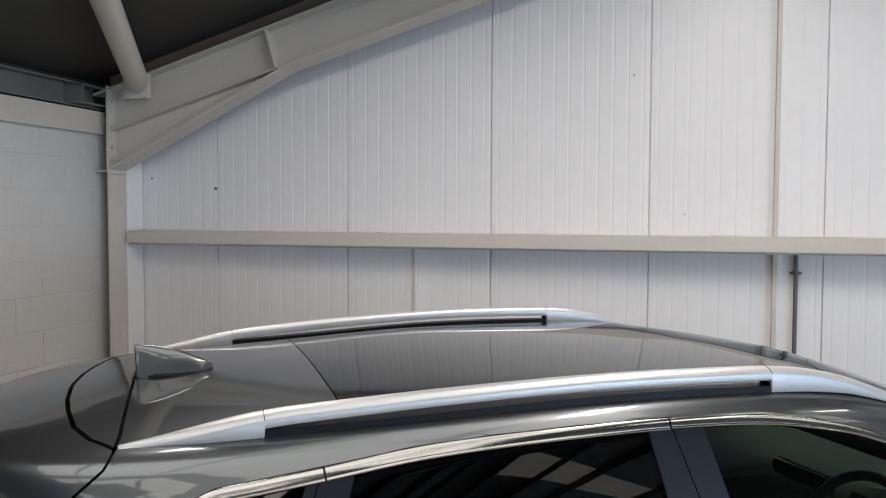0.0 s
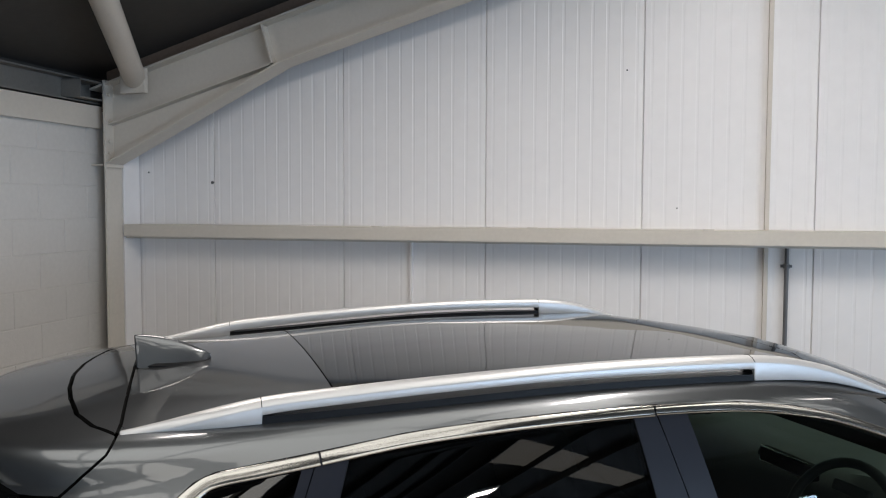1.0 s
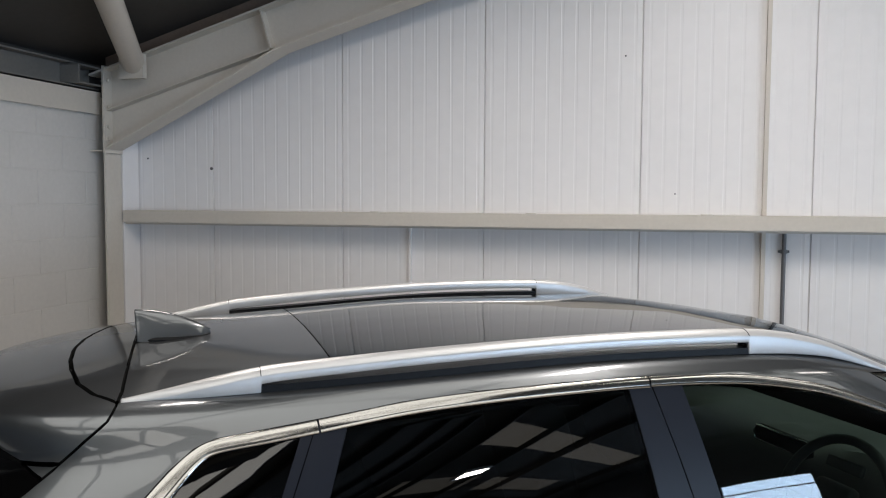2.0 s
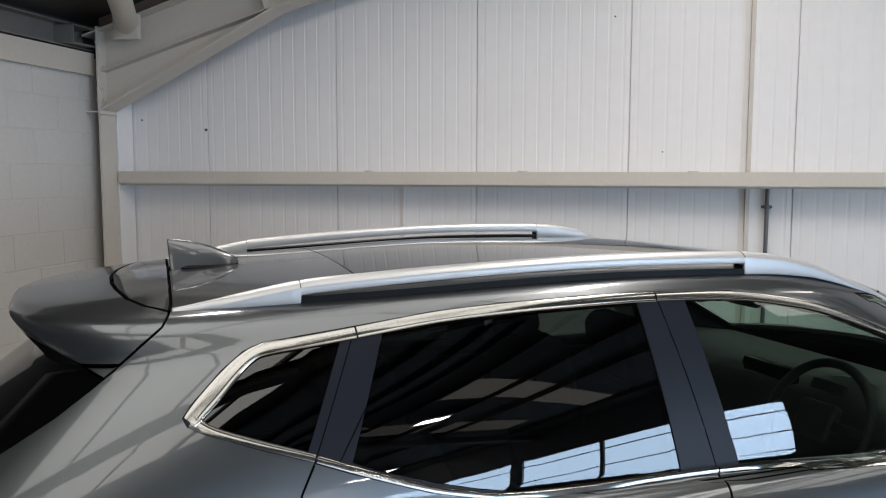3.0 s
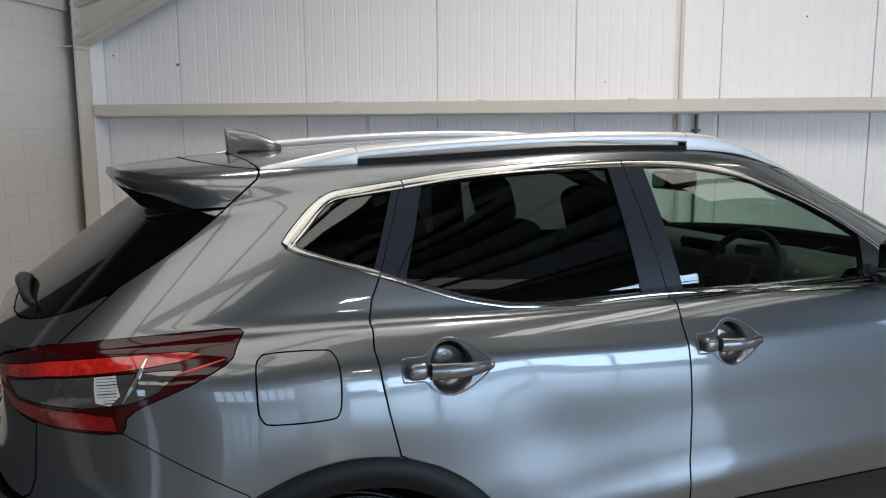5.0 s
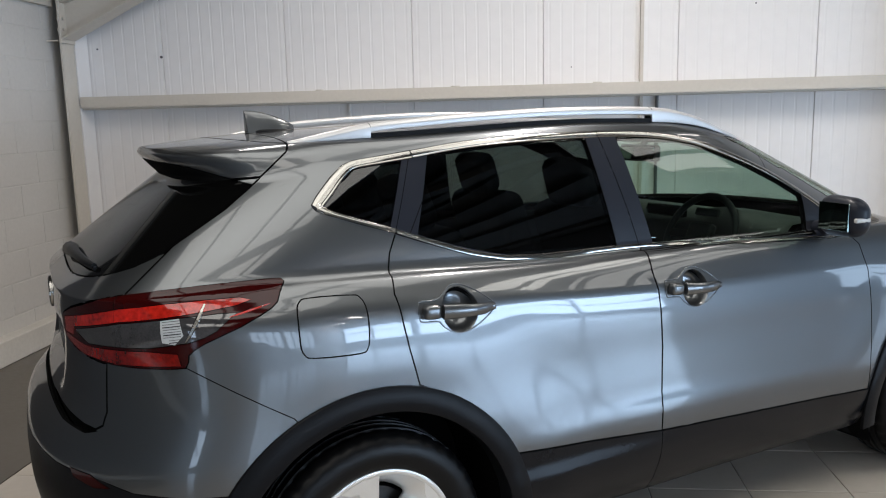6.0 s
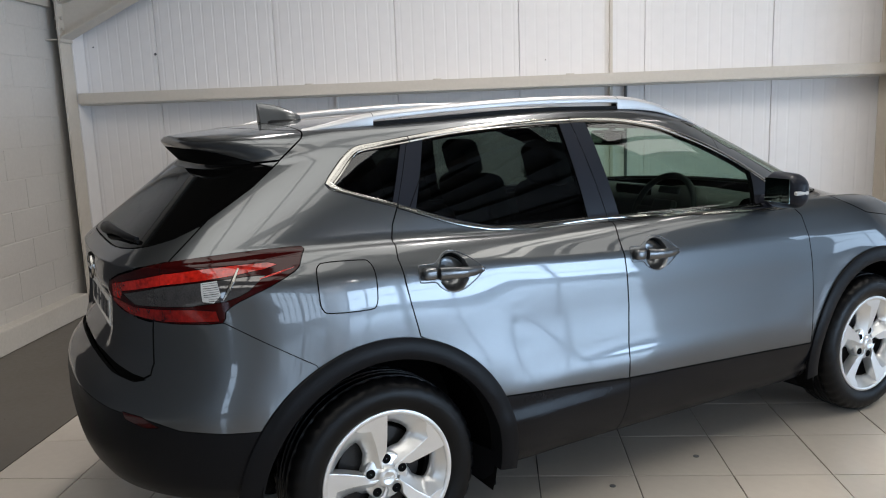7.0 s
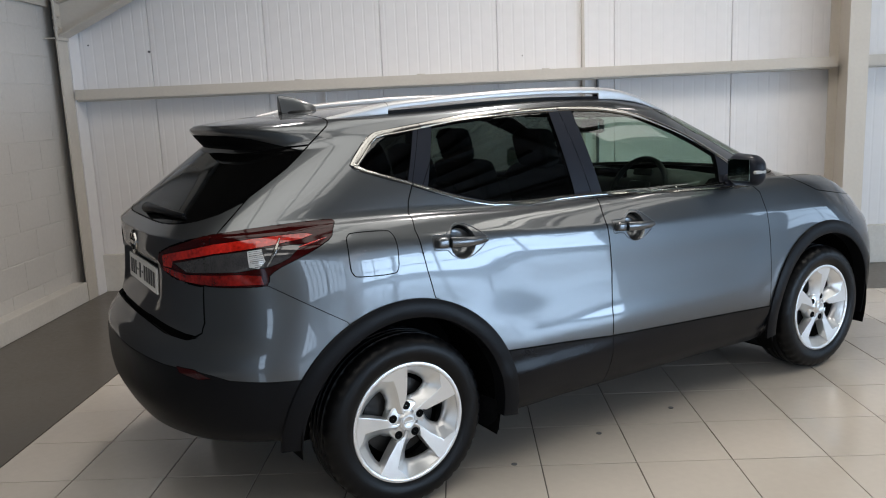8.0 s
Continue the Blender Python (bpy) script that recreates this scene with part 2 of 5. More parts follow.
def wall_sheet(width, z0, z1a, z1b):
    """A wall sheet with shallow upright ribs and turned-in edges; its top follows the roof."""
    bm = bmesh.new()
    prof = [(0.0, 0.012), (0.0028, 0.001)]
    ribs = 11
    for i in range(ribs):
        c = (i + 0.5) * width / ribs
        prof += [(c - 0.010, 0.0), (c - 0.005, 0.0011), (c + 0.005, 0.0011), (c + 0.010, 0.0)]
    prof += [(width - 0.0065, 0.001), (width - 0.0035, 0.012)]
    lo = [bm.verts.new((x, y, z0)) for x, y in prof]
    hi = [bm.verts.new((x, y, z1a + (z1b - z1a) * x / width)) for x, y in prof]
    for i in range(len(prof) - 1):
        bm.faces.new((lo[i], lo[i + 1], hi[i + 1], hi[i]))
    return bm


for k in range(-1, 16):
    r0 = -1.93 + k
    w = min(1.0, R_RIGHT - r0)
    if w < 0.1:
        continue
    sheet = part("wall_sheet", wall_sheet(w, 0.34, roof_z(r0), roof_z(r0 + w)), M_PANEL, wall_back)
    sheet.location = (r0, N_BACK, 0)
bm = bmesh.new()
prism(bm, [(R_LEFT - 0.2, N_BACK + 0.014, -0.2), (R_RIGHT + 0.2, N_BACK + 0.014, -0.2), (R_RIGHT + 0.2, N_BACK + 0.014, roof_z(R_RIGHT)), (R_RIDGE, N_BACK + 0.014, roof_z(R_RIDGE)), (R_LEFT - 0.2, N_BACK + 0.014, roof_z(R_LEFT))], (0, 0.15, 0))
part("backing", bm, M_PANEL, wall_back)
bm = bmesh.new()
box(bm, (R_LEFT, N_BACK - 0.045, 0), (R_RIGHT, N_BACK + 0.02, 0.34), 0.006)
setting("baseboard_north", bm, M_KERB, "painted concrete kerb below the sheet wall")

# the rail across the back wall
for r0, r1 in ((-2.54, 3.868), (4.03, 10.4), (10.56, R_RIGHT)):
    bm = bmesh.new()
    box(bm, (r0, 3.20, 1.715), (r1, 3.208, 1.80))
    box(bm, (r0, 3.208, 1.792), (r1, N_BACK, 1.80))
    box(bm, (r0, 3.225, 1.705), (r1, 3.232, 1.792))
    box(bm, (r0, 3.225, 1.700), (r1, N_BACK, 1.706))
    setting("trim_rail", bm, M_STEEL, "grey painted steel sheeting rail across the wall")

# left wall of painted blocks
wall_left = tagged(new("wall_west"), "white painted concrete block wall", kind="structure")
wall_left.matrix_basis = ROOM
bm = bmesh.new()
box(bm, (R_LEFT - 0.2, 1.2, -0.2), (R_LEFT - 0.003, N_BACK + 0.1, 2.60))
part("mortar", bm, M_BLOCK, wall_left)
# strip over the blocks coloured roof-dark for the shade at the eaves
bm = bmesh.new()
box(bm, (R_LEFT - 0.2, N_FRONT, 2.60), (R_LEFT - 0.07, N_BACK + 0.1, Z_EAVE + 0.1))
part("wall_head_shade", bm, M_ROOF, wall_left)
# unseen stretch of wall, made dark so the car's tail reflects less light
bm = bmesh.new()
box(bm, (R_LEFT - 0.2, N_FRONT, -0.2), (R_LEFT - 0.003, 1.2, 2.60))
setting("wall_west_far", bm, M_UNSEEN_WALL, "unseen plain wall, dark grey to darken the tail's reflections")
bm = bmesh.new()
box(bm, (R_LEFT - 0.05, N_FRONT, 0), (-2.55, 3.02, 0.17), 0.008)
setting("baseboard_west", bm, M_KERB, "painted concrete kerb along the block wall")

# the east and south walls, with their windows
def window_wall(name, bm, windows, lo, hi, place, label, material):
    """A wall with window openings given as (from, to, lights); place maps (along, out, z) to the room."""
    edges = [lo] + [e for a, b, lights in windows for e in (a, b)] + [hi]
    for a, b in zip(edges[::2], edges[1::2]):
        if b - a > 0.01:
            box(bm, place(a, 0, WIN_LOW), place(b, 0.2, WIN_HIGH))
    box(bm, place(lo, 0, -0.2), place(hi, 0.2, WIN_LOW))
    wall = setting(name, bm, material, label)
    for k, (a, b, lights) in enumerate(windows):
        frame_bm = bmesh.new()
        for q in range(lights + 1):
            c = a + (b - a) * q / lights
            box(frame_bm, place(c - 0.04, 0.02, WIN_LOW), place(c + 0.04, 0.08, WIN_HIGH))
        for z in (WIN_LOW + 0.03, 1.25, 2.15, WIN_HIGH - 0.03):
            box(frame_bm, place(a, 0.03, z - 0.025), place(b, 0.075, z + 0.025))
        setting("window_%d" % (k + 1), frame_bm, M_PIPE, "dark grey window frame with glazing bars")
    return wall


bm = bmesh.new()
prism(bm, [(R_LEFT - 0.2, N_FRONT, WIN_HIGH), (R_RIGHT + 0.2, N_FRONT, WIN_HIGH), (R_RIGHT + 0.2, N_FRONT, roof_z(R_RIGHT) + 0.05), (R_RIDGE, N_FRONT, roof_z(R_RIDGE) + 0.05), (R_LEFT - 0.2, N_FRONT, 3.45)], (0, -0.2, 0))
window_wall("wall_south", bm, SOUTH_WINDOWS, R_LEFT - 0.2, R_RIGHT + 0.2, lambda a, o, z: (a, N_FRONT - o, z), "white wall with a row of large windows", M_PANEL)
bm = bmesh.new()
box(bm, (R_RIGHT, N_FRONT, WIN_HIGH), (R_RIGHT + 0.2, N_BACK + 0.2, roof_z(R_RIGHT) + 0.05))
window_wall("wall_east", bm, EAST_WINDOWS, N_FRONT, N_BACK + 0.2, lambda a, o, z: (R_RIGHT + o, a, z), "dark grey wall with a row of large windows", M_UNSEEN_WALL)


def h_post(name, r0, r1, n0, n1, z1, label):
    """An upright steel post of H section, its flanges facing the room and the wall."""
    bm = bmesh.new()
    box(bm, (r0, n0, 0), (r1, n0 + 0.014, z1))
    box(bm, (r0, n1 - 0.014, 0), (r1, n1, z1))
    box(bm, ((r0 + r1) / 2 - 0.005, n0 + 0.014, 0), ((r0 + r1) / 2 + 0.005, n1 - 0.014, z1))
    return setting(name, bm, M_STEEL, label)


h_post("trim_post", 3.868, 4.03, 3.0, N_BACK - 0.06, roof_z(3.95), "grey painted steel gable post")
h_post("trim_post", 10.40, 10.56, 3.0, N_BACK - 0.06, roof_z(10.5), "grey painted steel gable post")
# column web coloured dark for the shade of its recess
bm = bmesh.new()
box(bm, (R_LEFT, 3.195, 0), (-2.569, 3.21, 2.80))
setting("trim_column_web", bm, M_STEEL_SHADE, "steel web of the corner column, darkened for the shade of its recess")
# corner column, its flange facing along the wall
bm = bmesh.new()
box(bm, (-2.569, 3.042, 0), (-2.555, 3.212, 2.80))
setting("trim_column", bm, M_STEEL, "grey painted steel corner column")
bm = bmesh.new()
box(bm, (R_LEFT, 3.218, 0), (-2.545, N_BACK - 0.01, 2.60), 0.004)
setting("trim_corner", bm, M_PANEL, "white corner flashing behind the column")
# rafter and haunch: flanges, web, stiffener and the old bottom flange inside the haunch
Z_RAFTER = lambda r: 2.864 + SLOPE * (r + 1.215)
rafter = tagged(new("trim_rafter"), "grey painted steel rafter with a haunched end", kind="structure")
rafter.matrix_basis = ROOM


def slab(bm, pts, n0, n1, thick):
    """A flange: a bent strip of steel along points of (r, z)."""
    for (r0, z0), (r1, z1) in zip(pts, pts[1:]):
        prism(bm, [(r0, n0, z0), (r1, n0, z1), (r1, n0, z1 + thick), (r0, n0, z0 + thick)], (0, n1 - n0, 0))
    return bm


part("flange", slab(bmesh.new(), [(-2.53, 2.226), (-1.215, Z_RAFTER(-1.215)), (R_RIDGE, Z_RAFTER(R_RIDGE))], 3.02, 3.20, 0.014), M_STEEL, rafter)
part("flange", slab(bmesh.new(), [(-2.66, Z_RAFTER(-2.66) + 0.292), (R_RIDGE, Z_RAFTER(R_RIDGE) + 0.292)], 3.02, 3.20, 0.014), M_STEEL, rafter)
part("flange", slab(bmesh.new(), [(-2.53, Z_RAFTER(-2.53) + 0.014), (-1.29, Z_RAFTER(-1.29) + 0.014)], 3.035, 3.185, 0.010), M_STEEL, rafter)
bm = bmesh.new()
prism(bm, [(-2.555, 3.10, 2.24), (-1.215, 3.10, Z_RAFTER(-1.215) + 0.014), (R_RIDGE, 3.10, Z_RAFTER(R_RIDGE) + 0.014), (R_RIDGE, 3.10, Z_RAFTER(R_RIDGE) + 0.292), (-2.555, 3.10, Z_RAFTER(-2.555) + 0.292)], (0, 0.012, 0))
part("web", bm, M_STEEL, rafter)
bm = bmesh.new()
prism(bm, [(-1.285, 3.03, Z_RAFTER(-1.285) + 0.02), (-1.273, 3.03, Z_RAFTER(-1.273) + 0.02), (-1.345, 3.03, Z_RAFTER(-1.345) + 0.29), (-1.357, 3.03, Z_RAFTER(-1.357) + 0.29)], (0, 0.16, 0))
part("stiffener", bm, M_STEEL, rafter)
bm = bmesh.new()
box(bm, (-2.553, 3.015, 2.20), (-2.535, 3.205, 2.80), 0.002)
end_plate = part("end_plate", bm, M_STEEL, rafter)
for z in (2.30, 2.38, 2.52, 2.70):
    for n in (3.05, 3.17):
        bm = bmesh.new()
        tube(bm, [(-2.575, n, z), (-2.520, n, z)], 0.013, 6)
        part("bolt", bm, M_STEEL, rafter)

# brown packing strip between rafter and roof sheets
bm = bmesh.new()
prism(bm, [(-2.6, 3.125, Z_RAFTER(-2.6) + 0.307), (R_RIDGE, 3.125, Z_RAFTER(R_RIDGE) + 0.307), (R_RIDGE, 3.125, roof_z(R_RIDGE) - 0.003), (-2.6, 3.125, roof_z(-2.6) - 0.003)], (0, 0.03, 0))
setting("trim_packing", bm, M_PACKING, "brown timber packing above the rafter")
bm = bmesh.new()
box(bm, (R_LEFT, 3.02, 2.212), (-2.565, 3.05, 2.222), 0.002)
setting("trim_strap", bm, M_STEEL, "small steel strap tying the block wall to the column")

# roof brace: a round tube from the rafter's end up under the roof sheets
bm = bmesh.new()
tube(bm, [(-2.27, 2.98, 2.80), (-1.685, 1.907, 3.045), (-0.9, 0.468, 3.374)], 0.075, 20)
brace = tagged(link_mesh("trim_brace", bm, M_STEEL, None, "round grey steel roof brace", True, ROOM), kind="structure")
bm = bmesh.new()
box(bm, (-2.375, 2.965, 2.695), (-2.185, 3.005, 2.86), 0.002)
setting("trim_gusset", bm, M_STEEL, "steel end plate of the roof brace")

# eaves beams along the block wall
bm = bmesh.new()
box(bm, (-2.632, N_FRONT, 2.472), (-2.620, 3.09, 2.625))
box(bm, (R_LEFT, N_FRONT, 2.618), (-2.632, 3.09, 2.625))
box(bm, (R_LEFT, N_FRONT, 2.472), (-2.632, 3.09, 2.479))
setting("trim_eaves_beam", bm, M_STEEL, "grey steel eaves beam on the block wall")
# gutter beam and bracket use the steel darkened for shade under the roof
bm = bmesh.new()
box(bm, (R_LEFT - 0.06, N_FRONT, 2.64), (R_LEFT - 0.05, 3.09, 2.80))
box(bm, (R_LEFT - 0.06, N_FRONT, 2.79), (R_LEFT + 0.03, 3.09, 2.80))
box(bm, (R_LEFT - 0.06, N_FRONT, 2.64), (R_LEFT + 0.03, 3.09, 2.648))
setting("trim_gutter_beam", bm, M_STEEL_SHADE, "grey steel beam below the roof's edge")
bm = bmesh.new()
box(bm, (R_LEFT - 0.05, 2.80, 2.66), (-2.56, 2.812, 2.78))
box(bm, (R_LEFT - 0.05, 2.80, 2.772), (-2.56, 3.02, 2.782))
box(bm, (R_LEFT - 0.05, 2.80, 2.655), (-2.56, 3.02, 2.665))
setting("trim_bracket", bm, M_STEEL_SHADE, "steel bracket between beam and column")

# purlins under the sheets
# the dark roof colour stands in for unlit steel
for r in (-0.6, 0.45, 1.5, 2.6, 4.2, 5.6, 6.8, 8.0, 9.2, 10.4, 12.5):
    bm = bmesh.new()
    z = roof_z(r)
    box(bm, (r, N_FRONT, z - 0.17), (r + 0.008, N_BACK, z - 0.005))
    box(bm, (r, N_FRONT, z - 0.17), (r + 0.06, N_BACK, z - 0.162))
    setting("trim_purlin", bm, M_ROOF, "steel purlin under the roof sheets, darkened as if unlit")

# next portal frame along the hall, over the floor in front of the car
# unseen, coloured dark for unlit steel; draws bars in the car's reflections
for n in (-2.3, -8.0):
    bm = bmesh.new()
    for r0, r1 in ((R_LEFT, R_RIDGE), (R_RIGHT, R_RIDGE)):
        z0, z1 = roof_z(r0) - 0.19, roof_z(r1) - 0.19
        for low, half in ((0.29, 0.085), (0.0, 0.085)):
            prism(bm, [(r0, n - half, z0 - low), (r1, n - half, z1 - low), (r1, n - half, z1 - low - 0.014), (r0, n - half, z0 - low - 0.014)], (0, 2 * half, 0))
        prism(bm, [(r0, n - 0.005, z0), (r1, n - 0.005, z1), (r1, n - 0.005, z1 - 0.29), (r0, n - 0.005, z0 - 0.29)], (0, 0.01, 0))
    setting("trim_rafter_far", bm, M_ROOF, "unseen steel rafter across the hall, darkened as if unlit")

# trunking and pipes on the back wall
bm = bmesh.new()
box(bm, (1.786, 3.375, 0.34), (1.812, N_BACK - 0.001, 1.700), 0.003)
box(bm, (1.786, 3.375, 1.80), (1.812, N_BACK - 0.001, roof_z(1.8) - 0.02), 0.003)
setting("trim_trunking", bm, M_STEEL, "pale narrow cable trunking up the wall")
bm = bmesh.new()
box(bm, (-0.446, 3.385, 0.34), (-0.428, N_BACK - 0.001, 1.700), 0.003)
setting("trim_trunking", bm, M_PANEL, "white narrow cable trunking below the rail")
pipe = empty("conduit_pipe", "dark grey conduit pipe clipped to the sheet wall", "pipe", ROOM)
bm = bmesh.new()
tube(bm, [(1.917, 3.386, 0.34), (1.917, 3.386, 1.702)], 0.0125, 14)
part("pipe", bm, M_PIPE, pipe, smooth=True)
for z in (0.8, 1.585):
    bm = bmesh.new()
    tube(bm, [(1.917, 3.386, z - 0.012), (1.917, 3.386, z + 0.012)], 0.019, 14)
    box(bm, (1.885, 3.392, z - 0.008), (1.949, N_BACK, z + 0.008), 0.002)
    part("clip", bm, M_PIPE, pipe)
# screws and scuffs
for r, z, size in ((-1.945, 2.103, 0.011), (0.966, 2.79, 0.006), (1.28, 1.93, 0.005), (-2.47, 2.18, 0.007), (2.62, 2.35, 0.006)):
    bm = bmesh.new()
    tube(bm, [(r, N_BACK - 0.006, z), (r, N_BACK + 0.004, z)], size, 8)
    screw = tagged(link_mesh("wall_screw", bm, M_PIPE, None, "small dark screw head in the sheet wall", False, ROOM), category="screw", group="screws in the wall")
for r in (-0.62, 0.41, 1.45):
    bm = bmesh.new()
    soft = [(r + 0.03 * math.cos(a) * (1 + 0.3 * math.sin(3 * a + r)), 3.203 + 0.006 * math.sin(a)) for a in [2 * math.pi * k / 9 for k in range(9)]]
    prism(bm, [(x, n, 1.7995) for x, n in soft], (0, 0, 0.008))
    tagged(link_mesh("paint_flake", bm, M_STEEL, None, "loose flake of paint on the steel rail", False, ROOM), category="flake", group="flakes on the rail")

# housings of the LED battens, the added ones included
for r, n, sr, sn, w in BATTENS:
    light = empty("batten_light", "white LED batten light hung under the purlins, in a set with added fill", "light", ROOM, "ceiling lights")
    bm = bmesh.new()
    z = roof_z(r) - 0.255
    box(bm, (r - sr / 2 - 0.03, n - sn / 2 - 0.04, z), (r + sr / 2 + 0.03, n + sn / 2 + 0.04, z + 0.06), 0.006)
    part("housing", bm, M_TUBE, light)
    for s in (-0.4 * sn, 0.4 * sn):
        bm = bmesh.new()
        tube(bm, [(r, n + s, z + 0.06), (r, n + s, roof_z(r))], 0.006, 6)
        part("hanger", bm, M_PIPE, light)

# ---- the car: its outer skin ----
# Each level runs from the middle of the tail round the corner, along the side and round to the middle of the nose.
def smooth_at(x, xs, ys):
    """Smooth run through a few knots."""
    x = np.clip(np.asarray(x, float), xs[0], xs[-1])
    xs, ys = np.array(xs, float), np.array(ys, float)
    d = np.diff(ys) / np.diff(xs)
    m = np.concatenate([[d[0]], (d[1:] + d[:-1]) / 2, [d[-1]]])
    m[1:-1] = np.where(d[1:] * d[:-1] > 0, 2 * d[1:] * d[:-1] / (d[1:] + d[:-1] + 1e-12), 0)
    i = np.clip(np.searchsorted(xs, x) - 1, 0, len(xs) - 2)
    h = xs[i + 1] - xs[i]
    s = (x - xs[i]) / h
    return (1 + 2 * s) * (1 - s) ** 2 * ys[i] + s * (1 - s) ** 2 * h * m[i] + s * s * (3 - 2 * s) * ys[i + 1] + s * s * (s - 1) * h * m[i + 1]


NR, NM, NF = 44, 64, 40


def level(tail, x_tail, p_tail, nose, x_nose, p_nose, width, zs, taper=0.0):
    """One level of the skin: tail and nose end in x, where their rounding begins, its squareness, the half width, heights along x."""
    th = np.linspace(0, math.pi / 2, NR)
    xr, yr = x_tail - (x_tail - tail) * np.cos(th) ** (2 / p_tail), np.sin(th) ** (2 / p_tail)
    xm = np.linspace(x_tail, x_nose, NM + 2)[1:-1]
    th = np.linspace(math.pi / 2, 0, NF)
    xf, yf = x_nose + (nose - x_nose) * np.cos(th) ** (2 / p_nose), np.sin(th) ** (2 / p_nose)
    x, y = np.concatenate([xr, xm, xf]), np.concatenate([yr, np.ones(NM), yf])
    y = y * (width - taper * np.clip((1.0 - x) / 1.2, 0, 1.3) ** 1.6)
    return np.stack([x, y, smooth_at(x, *zs)], 1)


LEVELS = [
    level(-0.70, 0.1, 3.0, 3.30, 2.5, 3.0, 0.74, ((-1, -0.40, 0.05, 4), (0.345, 0.345, 0.22, 0.22))),
    level(-0.805, 0.0, 3.0, 3.42, 2.5, 3.0, 0.83, ((-1, -0.40, 0.05, 4), (0.365, 0.365, 0.27, 0.27))),
    level(-0.86, 0.0, 2.9, 3.50, 2.6, 3.0, 0.882, ((-1, -0.4, 0.1, 4), (0.425, 0.42, 0.39, 0.38))),
    level(-0.885, 0.0, 2.8, 3.53, 2.6, 3.0, 0.897, ((-1, 4), (0.54, 0.52))),
    level(-0.878, 0.0, 2.8, 3.53, 2.6, 3.0, 0.893, ((-1, -0.3, 4), (0.70, 0.65, 0.62))),
    level(-0.800, 0.0, 2.9, 3.50, 2.6, 2.9, 0.880, ((-1, -0.3, 4), (0.80, 0.79, 0.76))),
    level(-0.775, 0.0, 2.9, 3.44, 2.5, 2.8, 0.873, ((-1, 0.5, 1.4, 2.1, 4), (0.96, 0.945, 0.895, 0.865, 0.84))),
    level(-0.772, 0.0, 3.0, 3.40, 2.4, 2.8, 0.862, ((-1, -0.2, 0.5, 0.8, 1.4, 2.06, 3.0, 4), (1.03, 1.05, 1.026, 1.003, 0.966, 0.940, 0.915, 0.86))),
    level(-0.770, 0.0, 3.2, 3.34, 2.3, 2.8, 0.825, ((-1, -0.2, 1, 2.4, 2.8, 3.1, 3.4), (1.07, 1.105, 1.065, 1.05, 1.03, 0.965, 0.91))),
    level(-0.755, 0.0, 3.5, 2.72, 1.8, 3.0, 0.760, ((-1, -0.2, 0.6, 1.6, 2.8), (1.10, 1.155, 1.125, 1.11, 1.105)), -0.006),
    level(-0.385, 0.15, 3.4, 1.90, 1.20, 3.4, 0.646, ((-0.6, -0.2, 0.25, 0.95, 1.4, 1.65, 1.9), (1.385, 1.420, 1.472, 1.516, 1.503, 1.475, 1.455)), 0.034),
    level(-0.453, 0.1, 3.2, 1.80, 1.0, 3.2, 0.592, ((-0.6, -0.1, 0.25, 0.95, 1.4, 1.8), (1.462, 1.503, 1.520, 1.548, 1.540, 1.495)), 0.034),
    level(-0.459, 0.0, 2.8, 1.76, 1.0, 2.8, 0.46, ((-0.6, -0.1, 0.25, 0.8, 1.4, 1.8), (1.484, 1.522, 1.540, 1.562, 1.550, 1.51)), 0.02),
    level(-0.457, 0.0, 2.6, 1.74, 1.0, 2.6, 0.22, ((-0.6, -0.1, 0.25, 0.8, 1.4, 1.8), (1.490, 1.535, 1.553, 1.572, 1.556, 1.516)), 0.0),
    level(-0.456, 0.0, 2.6, 1.73, 1.0, 2.6, 0.0, ((-0.6, -0.1, 0.25, 0.8, 1.4, 1.8), (1.492, 1.540, 1.557, 1.575, 1.558, 1.518)), 0.0),
]
STEPS = [2, 2, 8, 4, 4, 4, 4, 4, 5, 14, 4, 5, 5, 4]


def skin_grid():
    """Rows of points between the levels, blended smoothly upwards."""
    lv = np.array(LEVELS)
    t = np.concatenate([[0], np.cumsum(np.linalg.norm(np.diff(lv, axis=0), axis=2).mean(1))])
    m = np.zeros_like(lv)
    d = np.diff(lv, axis=0) / np.diff(t)[:, None, None]
    h = np.diff(t)
    m[1:-1] = (d[1:] * h[:-1, None, None] + d[:-1] * h[1:, None, None]) / (h[1:] + h[:-1])[:, None, None]
    m[0], m[-1] = d[0], d[-1]
    rows = []
    for k, steps in enumerate(STEPS):
        m0, m1 = m[k], m[k + 1]
        if k == 9:  # end panes are ruled straight from belt to roof
            m0 = m1 = d[9]
        if k == 10:
            m0 = d[10]
        sharp = np.array([min(1.0, max(0.0, (x - 0.25) / 0.4)) * min(1.0, max(0.0, (2.5 - x) / 0.4)) for x in lv[7][:, 0]])[:, None]
        if k == 7:  # the crease along the doors
            m0 = m0 + (d[7] - m0) * sharp
        if k == 6:
            m1 = m1 + (d[6] - m1) * sharp
        for s in np.arange(steps) / steps:
            bow = np.array([1.0, 1.0 + (0.072 * s * (1 - s) if k == 9 else 0.0), 1.0])  # barrel curve of the side panes
            rows.append(bow * ((1 + 2 * s) * (1 - s) ** 2 * lv[k] + s * (1 - s) ** 2 * h[k] * m0 + s * s * (3 - 2 * s) * lv[k + 1] + s * s * (s - 1) * h[k] * m1))
    rows.append(lv[-1])
    return np.array(rows)


GRID = skin_grid()

